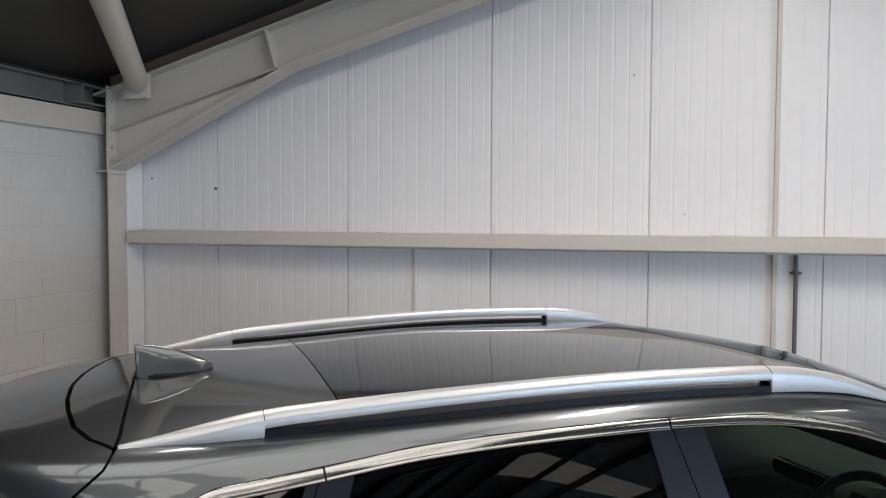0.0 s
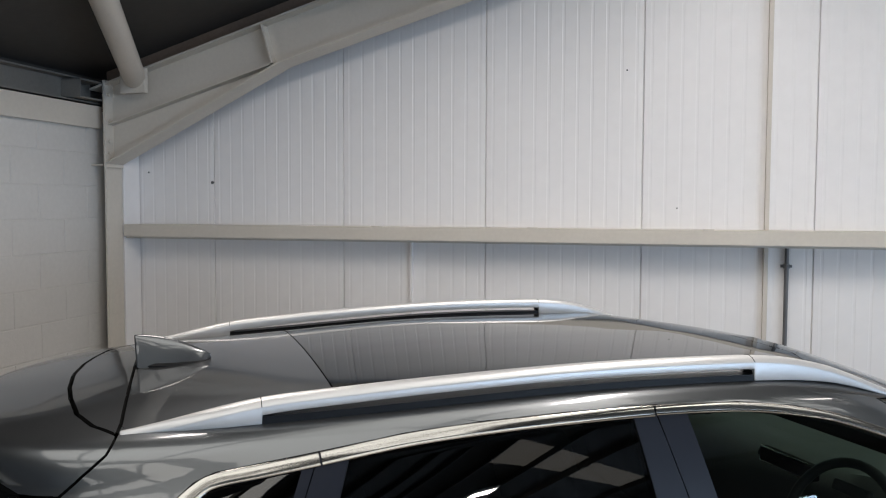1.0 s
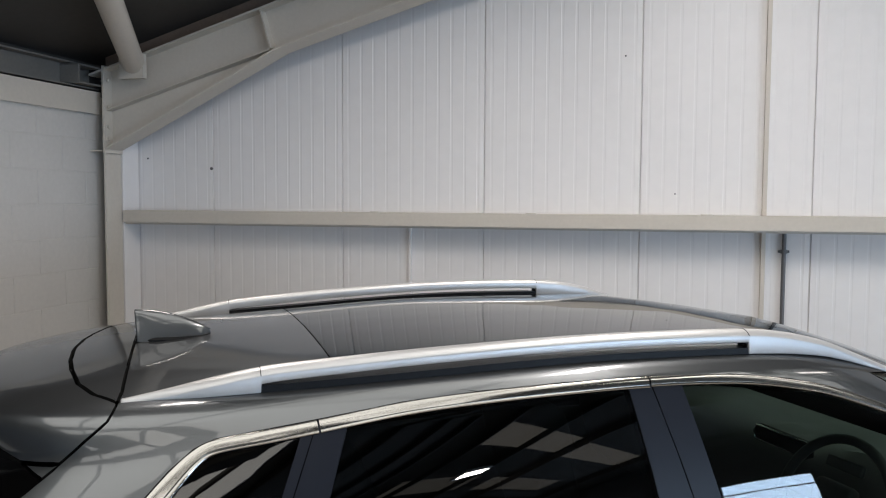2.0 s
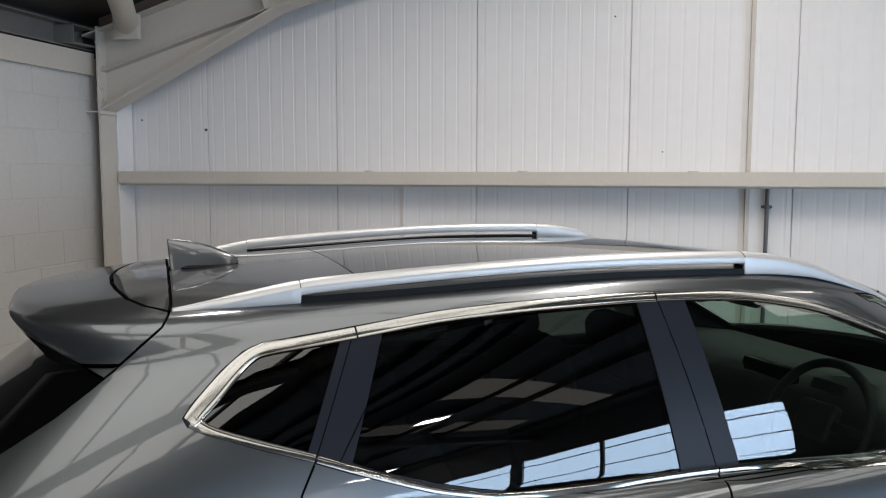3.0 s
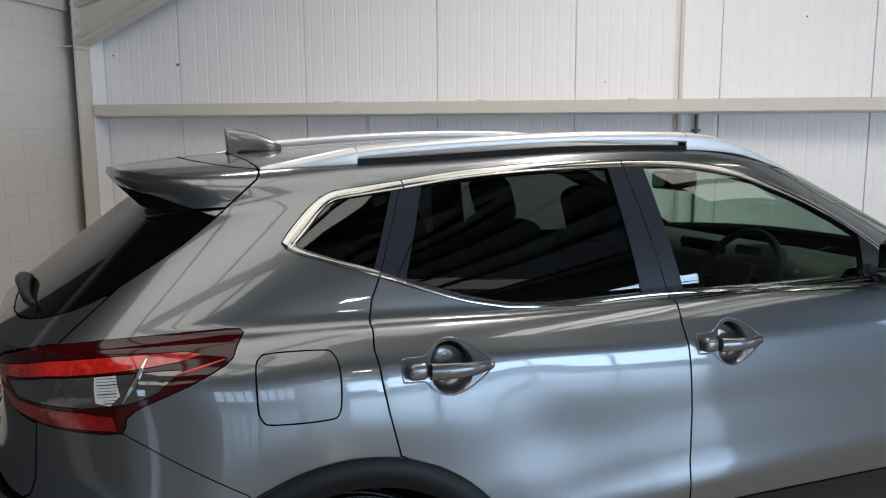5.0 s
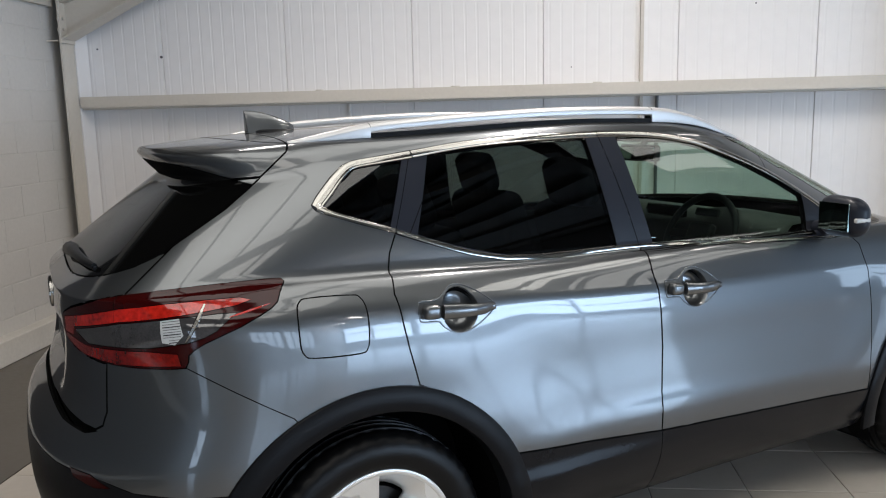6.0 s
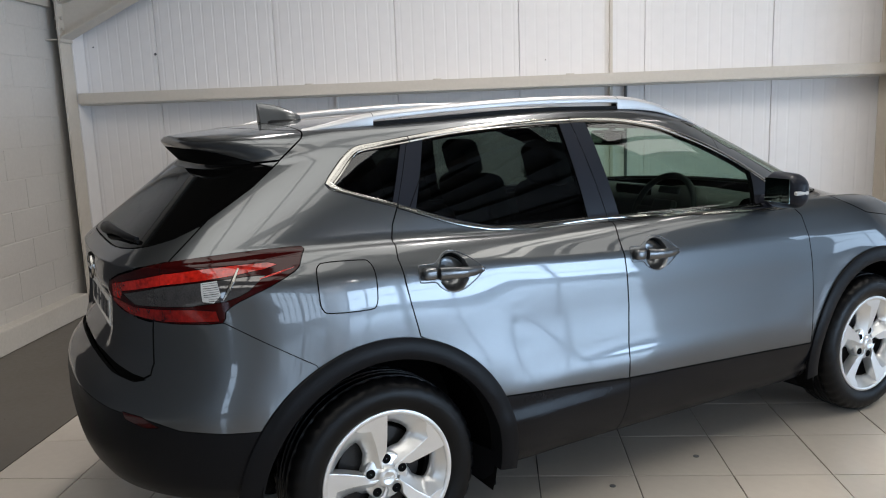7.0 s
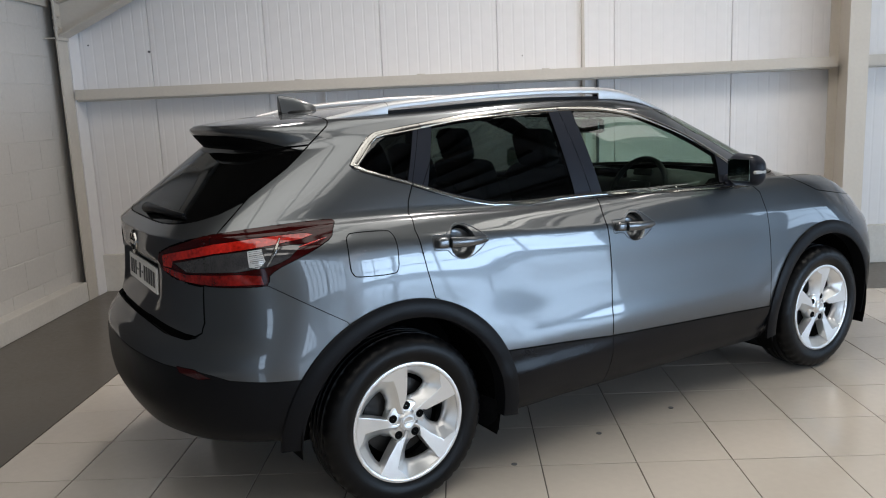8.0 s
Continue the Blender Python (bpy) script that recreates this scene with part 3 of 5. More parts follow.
# ---- the car: cutting the skin into panels ----
def ease(a, b, x):
    s = min(1.0, max(0.0, (x - a) / (b - a)))
    return s * s * (3 - 2 * s)


for row in GRID:  # hollow in the tailgate for the number plate
    for p in row:
        if p[0] < -0.6:
            p[0] += 0.036 * (1 - ease(0.30, 0.345, p[1])) * ease(0.825, 0.85, p[2]) * (1 - ease(0.985, 1.01, p[2]))

for row in GRID:  # the doors' lower edge swells out in the middle of the car
    for p in row:
        if p[1] > 0.8 and p[2] < 0.9:
            along = (0.40 + 0.60 * math.exp(-((p[0] - 1.08) / 0.30) ** 2)) * ease(0.40, 0.65, p[0]) * (1 - ease(1.95, 2.15, p[0]))
            p[1] += 0.0085 * along * (1 - ease(0.575, 0.645, p[2]))
            p[1] += 0.013 * math.exp(-((p[0] - 0.60) / 0.40) ** 2) * (1 - ease(0.448, 0.492, p[2]))  # ledge of the cladding
        if p[1] > 0.7 and p[2] < 1.2:  # flared wings round the wheels
            for cx, swell in ((0.0, 0.011), (2.646, 0.007)):
                p[1] += swell * ease(0.70, 0.84, p[1]) * (1 - ease(0.54, 0.80, math.hypot(p[0] - cx, p[2] - 0.335)))

base = bmesh.new()
seg_of = base.faces.layers.int.new("seg")
seg_ids = [k for k, s in enumerate(STEPS) for _ in range(s)]
base_v = [[base.verts.new((x, -max(y, 0.0), z)) for x, y, z in row] for row in GRID]
for i in range(len(base_v) - 1):
    for j in range(len(base_v[0]) - 1):
        f = base.faces.new((base_v[i][j], base_v[i][j + 1], base_v[i + 1][j + 1], base_v[i + 1][j]))
        f[seg_of] = seg_ids[i]
bmesh.ops.remove_doubles(base, verts=base.verts[:], dist=0.0006)
bmesh.ops.dissolve_degenerate(base, dist=0.0003, edges=base.edges[:])
base.normal_update()
base.faces.ensure_lookup_table()
SKIN = BVHTree.FromBMesh(base)
for v in base.verts:
    if abs(v.co.y) < 1e-4:
        v.normal.y = 0
        v.normal.normalize()
SKIN_FACES = [([v.co.copy() for v in f.verts], [v.normal.copy() for v in f.verts]) for f in base.faces]
FLIP = 1 if base.faces[len(base.faces) // 3].normal.y < 0 else -1


def skin_normal(co):
    _, _, index, _ = SKIN.find_nearest(Vector((co[0], -abs(co[1]), co[2])))
    cos, nos = SKIN_FACES[index]
    ws = [1 / ((Vector((co[0], -abs(co[1]), co[2])) - c).length + 1e-5) ** 2 for c in cos]
    n = sum((no * w for no, w in zip(nos, ws)), Vector()) * FLIP
    n.normalize()
    return Vector((n.x, n.y if co[1] <= 0 else -n.y, n.z))


def skin_y(x, z):
    """The right side's y at a height and length."""
    hit = SKIN.ray_cast(Vector((x, -2, z)), Vector((0, 1, 0)))
    return hit[0].y if hit[0] else -0.85


def skin_z(x, y):
    hit = SKIN.ray_cast(Vector((x, -abs(y), 3)), Vector((0, 0, -1)))
    return hit[0].z if hit[0] else 1.5


def skin_x(y, z):
    """The tail's x."""
    hit = SKIN.ray_cast(Vector((-3, -abs(y), z)), Vector((1, 0, 0)))
    return hit[0].x if hit[0] else -0.7


def curve_through(pts, n=6, closed=True):
    """A smooth run through a few points of a plane."""
    pts = [Vector(p) for p in pts]
    m, out = len(pts), []
    for i in range(m if closed else m - 1):
        p0, p1, p2, p3 = (pts[(i + k) % m] if closed else pts[min(max(i + k, 0), m - 1)] for k in (-1, 0, 1, 2))
        for s in [k / n for k in range(n)]:
            out.append(0.5 * (2 * p1 + (p2 - p0) * s + (2 * p0 - 5 * p1 + 4 * p2 - p3) * s * s + (3 * p1 - p0 - 3 * p2 + p3) * s ** 3))
    return out if closed else out + [pts[-1]]


SIDE, TAIL_LOOK, TOP = "side", "tail", "top"
# a corner's-eye look for the lamps that wrap round the tail
CORNER = Vector((0.72, 0.69, 0)).normalized()
CORNER_E = Vector((0.69, -0.72, 0)).normalized()


def flat(co, look_from):
    """A place on the skin, seen flat from one side."""
    if look_from == SIDE:
        return co[0], co[2]
    if look_from == TOP:
        return co[0], co[1]
    return Vector(co).dot(CORNER_E), co[2]


VIEW = {SIDE: Vector((0, 1, 0)), TOP: Vector((0, 0, -1)), TAIL_LOOK: CORNER}


def lift_flat(p, look_from):
    if look_from == SIDE:
        return Vector((p[0], 0, p[1]))
    if look_from == TOP:
        return Vector((p[0], p[1], 0))
    return CORNER_E * p[0] + Vector((0, 0, p[1]))


def cut(outline, look_from):
    """Cuts the skin along an outline seen from one side."""
    w = VIEW[look_from]
    for a, b in zip(outline, outline[1:] + outline[:1]):
        a, b = Vector(a), Vector(b)
        if (b - a).length < 1e-4:
            continue
        lo = (min(a.x, b.x) - 1e-3, min(a.y, b.y) - 1e-3)
        hi = (max(a.x, b.x) + 1e-3, max(a.y, b.y) + 1e-3)
        pick = []
        for f in base.faces:
            if f.normal.dot(w) * FLIP > 0.05:
                continue
            ps = [flat(v.co, look_from) for v in f.verts]
            if max(p[0] for p in ps) < lo[0] or min(p[0] for p in ps) > hi[0] or max(p[1] for p in ps) < lo[1] or min(p[1] for p in ps) > hi[1]:
                continue
            pick.append(f)
        if pick:
            geom = list({v for f in pick for v in f.verts}) + list({e for f in pick for e in f.edges}) + pick
            bmesh.ops.bisect_plane(base, geom=geom, dist=0.0004, plane_co=lift_flat(a, look_from), plane_no=(lift_flat(b, look_from) - lift_flat(a, look_from)).cross(w).normalized())


def inside(p, outline):
    x, y, odd = p[0], p[1], False
    for a, b in zip(outline, outline[1:] + outline[:1]):
        if (a[1] > y) != (b[1] > y) and x < (b[0] - a[0]) * (y - a[1]) / (b[1] - a[1]) + a[0]:
            odd = not odd
    return odd


def arc(cx, cz, r, a0, a1, n):
    return [(cx + r * math.cos(radians(a0 + (a1 - a0) * k / n)), cz + r * math.sin(radians(a0 + (a1 - a0) * k / n))) for k in range(n + 1)]


def ellipse(cx, cz, rx, rz, n=20, lean=0.0):
    out = []
    for k in range(n):
        a, b = rx * math.cos(2 * math.pi * k / n), rz * math.sin(2 * math.pi * k / n)
        out.append((cx + a * math.cos(lean) - b * math.sin(lean), cz + a * math.sin(lean) + b * math.cos(lean)))
    return out


AXLE_F, HUB_Z = 2.646, 0.345
ARCH_R = arc(0.0, 0.335, 0.47, 0, 360, 36)[:-1]
ARCH_F = arc(AXLE_F, 0.335, 0.47, 0, 360, 36)[:-1]
# side windows: the frame's outline from the quarter pane's tip forward along the top, then back along the belt
FRAME_TOP = [(-0.094, 1.338), (-0.072, 1.364), (-0.02, 1.412), (0.023, 1.443), (0.060, 1.457), (0.143, 1.467), (0.246, 1.479), (0.419, 1.500), (0.582, 1.511), (0.753, 1.517), (0.95, 1.519), (1.165, 1.511), (1.32, 1.491), (1.47, 1.456), (1.735, 1.357), (1.97, 1.232), (2.075, 1.160)]
FRAME_BOT = [(2.09, 1.075), (1.96, 1.072), (1.41, 1.100), (1.054, 1.117), (0.692, 1.120), (0.524, 1.129), (0.476, 1.137), (0.368, 1.163), (0.224, 1.213), (0.141, 1.244), (0.034, 1.279), (-0.060, 1.312), (-0.086, 1.324)]
FRAME = FRAME_TOP + FRAME_BOT
Q_GLASS = [(-0.060, 1.334), (-0.028, 1.372), (0.030, 1.425), (0.060, 1.434), (0.212, 1.452), (0.129, 1.262), (0.036, 1.289), (-0.035, 1.312), (-0.056, 1.322)]
R_GLASS = [(0.302, 1.464), (0.411, 1.477), (0.574, 1.489), (0.75, 1.495), (0.898, 1.497), (0.955, 1.132), (0.696, 1.134), (0.54, 1.142), (0.463, 1.157), (0.371, 1.181), (0.254, 1.219), (0.215, 1.235)]
F_GLASS = [(1.03, 1.497), (1.17, 1.495), (1.325, 1.473), (1.48, 1.435), (1.64, 1.376), (1.80, 1.303), (1.915, 1.240), (1.905, 1.092), (1.65, 1.103), (1.41, 1.112), (1.117, 1.121)]
C_SEAM = [(0.246, 1.479), (0.141, 1.244)]
B_SEAM = [(0.95, 1.519), (1.003, 1.32), (1.054, 1.117)]
REAR_DOOR = [(0.141, 1.244), (0.112, 1.19), (0.086, 1.085), (0.094, 1.01), (0.108, 0.93), (0.133, 0.823), (0.25, 0.76), (0.36, 0.66), (0.42, 0.553), (0.704, 0.529), (1.040, 0.501), (1.042, 0.588), (1.058, 0.789), (1.051, 0.967), (1.046, 1.045), (1.054, 1.117)]
REAR_DOOR_ALL = REAR_DOOR + [p for p in FRAME_BOT if 0.141 < p[0] < 1.054]
FRONT_DOOR = [(1.054, 1.117), (1.046, 1.045), (1.051, 0.967), (1.058, 0.789), (1.042, 0.588), (1.040, 0.501), (1.547, 0.474), (2.150, 0.445), (2.150, 0.570), (2.163, 0.774), (2.155, 0.936), (2.135, 1.037), (2.09, 1.075), (1.96, 1.072), (1.41, 1.100)]
REAR_CLAD = [(0.40, 0.20), (0.40, 0.5545), (0.42, 0.553), (0.704, 0.529), (1.040, 0.501), (1.036, 0.40), (1.030, 0.32), (1.02, 0.20)]
FRONT_CLAD = [(1.020, 0.20), (1.030, 0.32), (1.036, 0.40), (1.040, 0.501), (1.547, 0.474), (2.150, 0.445), (2.15, 0.20)]
FLAP = curve_through([(-0.203, 1.070), (-0.190, 1.097), (-0.16, 1.104), (-0.045, 1.099), (-0.018, 1.090), (-0.008, 1.060), (-0.010, 0.985), (-0.018, 0.952), (-0.045, 0.942), (-0.170, 0.948), (-0.196, 0.960), (-0.205, 0.99)], 3)
TAILGATE = [(-0.10, 1.7), (-0.104, 1.520), (-0.124, 1.490), (-0.155, 1.464), (-0.215, 1.410), (-0.318, 1.337), (-0.469, 1.246), (-0.604, 1.136), (-0.655, 1.05), (-0.664, 0.952), (-0.676, 0.815), (-0.690, 0.778), (-0.715, 0.760), (-0.77, 0.766), (-0.803, 0.779), (-1.0, 0.779), (-1.0, 1.7)]
REAR_GLASS = [(-0.489, 1.234), (-0.57, 1.196), (-0.651, 1.166), (-0.713, 1.148), (-1.0, 1.143), (-1.0, 1.45), (-0.215, 1.45), (-0.215, 1.410), (-0.318, 1.337), (-0.469, 1.246)]
BUMPER = [(-0.236, 0.793), (-0.375, 0.879), (-0.487, 0.950), (-0.66, 0.953), (-1.0, 0.953), (-1.0, 0.05), (-0.1, 0.05), (-0.1, 0.6)]
BUMPER_LOW = [(-0.30, 0.608), (-0.395, 0.609), (-0.533, 0.613), (-0.64, 0.622), (-0.69, 0.640), (-0.741, 0.655), (-0.81, 0.660), (-0.861, 0.672), (-1.0, 0.672), (-1.0, 0.05), (-0.1, 0.05)]
HOOD = [(1.95, 1.6), (2.10, 1.20), (2.30, 1.13), (2.421, 1.084), (2.505, 1.05), (2.616, 1.003), (2.80, 0.972), (3.07, 0.93), (3.30, 0.885), (3.7, 0.875), (3.7, 1.6)]
ROOF_GLASS = [(0.312, -0.46), (0.34, -0.49), (1.40, -0.515), (1.52, -0.48), (1.62, -0.30), (1.66, 0.1), (0.312, 0.1)]
# body side above the windows, up to the ditch under the roof rail
BODY_SIDE = [(-0.40, -0.50), (-0.104, -0.512), (0.15, -0.532), (0.5, -0.552), (1.0, -0.574), (1.3, -0.580), (1.75, -0.588), (1.75, -1.0), (-0.40, -1.0)]
SPOILER = [(-0.243, 0.1), (-0.243, -0.02), (-0.236, -0.14), (-0.222, -0.24), (-0.195, -0.37), (-0.160, -0.45), (-0.110, -0.52), (-0.110, -0.7), (-0.7, -0.7), (-0.7, 0.1)]


def wrapped(pts):
    """An outline given in place on the tail's corner, seen flat from there."""
    return [flat(p, TAIL_LOOK) for p in pts]


LAMP = curve_through(wrapped([(-0.752, -0.362, 1.046), (-0.695, -0.553, 1.106), (-0.60, -0.648, 1.134), (-0.434, -0.721, 1.152), (-0.250, -0.756, 1.157), (-0.206, -0.764, 1.148), (-0.228, -0.80, 1.115), (-0.265, -0.828, 1.090), (-0.350, -0.833, 1.052), (-0.440, -0.808, 1.014), (-0.479, -0.790, 0.984), (-0.489, -0.786, 0.951), (-0.56, -0.73, 0.947), (-0.64, -0.651, 0.947), (-0.710, -0.52, 0.956), (-0.750, -0.378, 0.990)]), 2)
LAMP_UP = wrapped([(-0.747, -0.39, 1.043), (-0.624, -0.650, 1.099), (-0.509, -0.722, 1.114), (-0.405, -0.763, 1.120), (-0.330, -0.783, 1.121), (-0.305, -0.795, 1.113), (-0.35, -0.798, 1.103), (-0.444, -0.779, 1.091), (-0.518, -0.748, 1.082), (-0.630, -0.658, 1.066), (-0.728, -0.468, 1.028), (-0.731, -0.455, 1.0), (-0.748, -0.39, 1.0)])
LAMP_LOW = wrapped([(-0.745, -0.395, 0.999), (-0.702, -0.540, 0.984), (-0.569, -0.728, 0.993), (-0.505, -0.776, 0.988), (-0.498, -0.780, 0.956), (-0.640, -0.651, 0.951), (-0.715, -0.508, 0.958), (-0.749, -0.384, 0.987)])
LAMP_MID = wrapped([(-0.727, -0.473, 1.020), (-0.630, -0.659, 1.061), (-0.518, -0.748, 1.077), (-0.400, -0.797, 1.086), (-0.352, -0.812, 1.086), (-0.405, -0.812, 1.045), (-0.440, -0.806, 1.030), (-0.476, -0.791, 1.018), (-0.568, -0.729, 1.003), (-0.701, -0.541, 0.992)])
LAMP_WHITE = wrapped([(-0.535, -0.742, 1.074), (-0.492, -0.767, 1.079), (-0.487, -0.783, 1.037), (-0.508, -0.772, 1.013), (-0.538, -0.754, 1.018)])
LAMP_SPLIT = wrapped([(-0.620, -0.628, 1.130), (-0.640, -0.651, 0.947)])
# the lower edge of the spoiler, from its middle to the ear beside the window
LIP = [(-0.462, 0.0, 1.462), (-0.430, -0.28, 1.458), (-0.388, -0.41, 1.446), (-0.333, -0.456, 1.430), (-0.278, -0.515, 1.411), (-0.218, -0.585, 1.393)]
LIP_CUT = wrapped(LIP) + wrapped([(-0.40, -0.35, 1.25), (-0.5, 0.0, 1.25)])
SHELF = [(-0.705, 0.763), (-0.735, 0.752), (-0.783, 0.759), (-0.808, 0.776), (-1.0, 0.778), (-1.0, 0.797), (-0.800, 0.796), (-0.770, 0.780), (-0.735, 0.767)]
REFLECTOR = wrapped([(-0.778, -0.572, 0.663), (-0.735, -0.646, 0.657), (-0.690, -0.697, 0.628), (-0.727, -0.656, 0.622), (-0.774, -0.588, 0.640)])
CUP_R, CUP_F = ellipse(0.283, 1.019, 0.058, 0.062, 24), ellipse(1.219, 0.970, 0.058, 0.060, 24)

for outline, seen in ((ARCH_R, SIDE), (ARCH_F, SIDE), (FRAME, SIDE), (Q_GLASS, SIDE), (R_GLASS, SIDE), (F_GLASS, SIDE), (C_SEAM, SIDE), (B_SEAM, SIDE), (REAR_DOOR, SIDE), (FRONT_DOOR, SIDE),
                      (REAR_CLAD, SIDE), (FRONT_CLAD, SIDE), (FLAP, SIDE), (TAILGATE, SIDE), (REAR_GLASS, SIDE), (BUMPER, SIDE), (BUMPER_LOW, SIDE), (HOOD, SIDE), (ROOF_GLASS, TOP), (BODY_SIDE, TOP), (SPOILER, TOP),
                      (LIP_CUT, TAIL_LOOK), (SHELF, SIDE), (LAMP, TAIL_LOOK), (LAMP_UP, TAIL_LOOK), (LAMP_LOW, TAIL_LOOK), (LAMP_MID, TAIL_LOOK), (LAMP_WHITE, TAIL_LOOK), (LAMP_SPLIT, TAIL_LOOK), (REFLECTOR, TAIL_LOOK), (CUP_R, SIDE), (CUP_F, SIDE)):
    cut(outline, seen)
    base.normal_update()


def side_of(p, seam):
    """Whether a place lies ahead of a seam that leans."""
    xs = sorted((z, x) for x, z in seam)
    return p[0] > np.interp(p[1], [z for z, x in xs], [x for z, x in xs])


def region(f):
    c, n, k = f.calc_center_median(), f.normal * FLIP, f[seg_of]
    s, t, q = (c.x, c.z), flat(c, TAIL_LOOK), (c.x, c.y)
    if n.y < -0.05 and k <= 9:
        if inside(s, ARCH_R) or inside(s, ARCH_F):
            return None
    if c.x < -0.1 and inside(t, LAMP) and n.dot(CORNER) < 0:
        piece = "lamp_rest"
        for name, outline in (("lamp_white", LAMP_WHITE), ("lamp_up", LAMP_UP), ("lamp_low", LAMP_LOW), ("lamp_mid", LAMP_MID)):
            if inside(t, outline):
                piece = name
                break
        (u0, z0), (u1, z1) = LAMP_SPLIT
        return piece + ("_in" if t[0] < u0 + (u1 - u0) * (t[1] - z0) / (z1 - z0) else "")
    if c.x < -0.6 and c.z < 0.7 and inside(t, REFLECTOR):
        return "reflector"
    if n.y < -0.05 and inside(s, FRAME):
        if inside(s, Q_GLASS):
            return "q_glass"
        if inside(s, R_GLASS):
            return "r_glass"
        if inside(s, F_GLASS):
            return "f_glass"
        return "f_frame" if side_of(s, B_SEAM) else "r_frame" if side_of(s, C_SEAM) else "q_frame"
    if c.x < -0.69 and inside(s, SHELF):
        return "shelf"
    if inside(s, TAILGATE):
        if k <= 10 and c.z > 1.30:
            edge = wrapped(LIP)
            if c.z < np.interp(t[0], [p[0] for p in edge], [p[1] for p in edge]):
                return "spoiler_under" if k == 10 else "rear_glass"
        elif k == 9 and inside(s, REAR_GLASS):
            return "rear_glass"
        if k >= 10 and inside(q, SPOILER):
            return "spoiler"
        return "tailgate"
    if k >= 9 and c.z > 1.3 and inside(q, BODY_SIDE) and not (k == 9 and c.x > 1.5 and n.x > 0.25):
        return "quarter"
    if k >= 10:
        return "roof_glass" if n.z > 0.6 and inside(q, ROOF_GLASS) else "roof"
    if k == 9 and c.x > 1.5 and n.x > 0.25:
        return "windscreen"
    if k == 9 and c.x > 0.1 and c.z > np.interp(c.x, [p[0] for p in FRAME_TOP], [p[1] for p in FRAME_TOP]) - 0.004:
        return "roof"
    if n.y < -0.05:
        if inside(s, FLAP):
            return "flap"
        if inside(s, CUP_R):
            return "cup_r"
        if inside(s, CUP_F):
            return "cup_f"
        if 0.95 < c.x < 1.7 and 1.095 < c.z < 1.125:
            return "rear_door" if c.x < 1.054 else "front_door"
        if inside(s, REAR_DOOR_ALL):
            return "rear_door"
        if inside(s, FRONT_DOOR):
            return "front_door"
        if inside(s, REAR_CLAD):
            return "rear_clad"
        if inside(s, FRONT_CLAD):
            return "front_clad"
    if 0.3 < c.x < 1.3 and c.z < 0.56:
        return "rear_clad"
    if inside(s, BUMPER_LOW):
        return "bumper_low"
    if inside(s, BUMPER):
        return "bumper"
    if k >= 7 and inside(s, HOOD):
        return "hood"
    if c.x > 2.9 or (c.x > 2.4 and c.z < 0.32):
        return "nose_low" if c.z < 0.42 else "nose"
    if c.z < 0.30:
        return "sill"
    return "fender" if c.x > 1.6 else "quarter"


base.normal_update()
PIECES = {}
for f in base.faces:
    if f.calc_area() > 1e-9:
        PIECES.setdefault(region(f), []).append([v.co.copy() for v in f.verts])
PIECES.pop(None, None)


def panel(name, keys, material, parent, mirror="", gap=0.0015, fold=0.012, push=0.0, label="", dark_edge=True):
    """One body panel out of the skin: edges drawn in for the gap, folded inwards and blackened for the gap's shade.
    mirror: '' right side, 'left' the other side, 'both' across the middle.
    """
    bm = bmesh.new()
    for key in keys:
        for cos in PIECES.get(key, []):
            for s in ((1, -1) if mirror == "both" else (-1,) if mirror == "left" else (1,)):
                vs = [bm.verts.new((c.x, c.y * s, c.z)) for c in (cos if s * FLIP > 0 else cos[::-1])]
                bm.faces.new(vs)
    bmesh.ops.remove_doubles(bm, verts=bm.verts[:], dist=0.0007)
    bmesh.ops.dissolve_degenerate(bm, dist=0.0003, edges=bm.edges[:])
    loose = [v for v in bm.verts if not v.link_faces]
    bmesh.ops.delete(bm, geom=loose, context="VERTS")
    bm.normal_update()
    normals = {v: skin_normal(v.co) for v in bm.verts}
    rim = [e for e in bm.edges if e.is_boundary]
    inward = {}
    for e in rim:
        f = e.link_faces[0]
        d = f.normal.cross(e.verts[1].co - e.verts[0].co)
        if d.dot(f.calc_center_median() - e.verts[0].co) < 0:
            d = -d
        d.normalize()
        for v in e.verts:
            inward[v] = inward.get(v, Vector()) + d
    for v, d in inward.items():
        if d.length > 1e-4:
            v.co += d.normalized() * gap
    if push:
        for v in bm.verts:
            v.co += normals[v] * push
    made = bmesh.ops.extrude_edge_only(bm, edges=rim)["geom"]
    for g in made:
        if isinstance(g, bmesh.types.BMFace):
            g.material_index = 1
    by_place = {}
    for v in inward:
        by_place[v.co.to_tuple(6)] = v
    for v in [g for g in made if isinstance(g, bmesh.types.BMVert)]:
        src = by_place.get(v.co.to_tuple(6))
        n = skin_normal(v.co)
        d = inward[src].normalized() if src and inward[src].length > 1e-4 else Vector()
        normals[v] = (n * 0.4 - d).normalized()
        v.co -= n * fold
    bm.verts.index_update()
    kept = [tuple(normals[v]) for v in bm.verts]
    me = bpy.data.meshes.new(name)
    bm.to_mesh(me)
    bm.free()
    me.materials.append(material)
    # folded edges painted black in place of the shade between panels
    me.materials.append(M_DARK if dark_edge else material)
    me.shade_smooth()
    me.normals_split_custom_set_from_vertices(kept)
    ob = new(name, me)
    ob.parent = parent
    if label:
        tagged(ob, label)
    return ob

# ---- the car: assembling ----
car = empty("car", "gunmetal grey five-door crossover car parked on the tiles", "car")

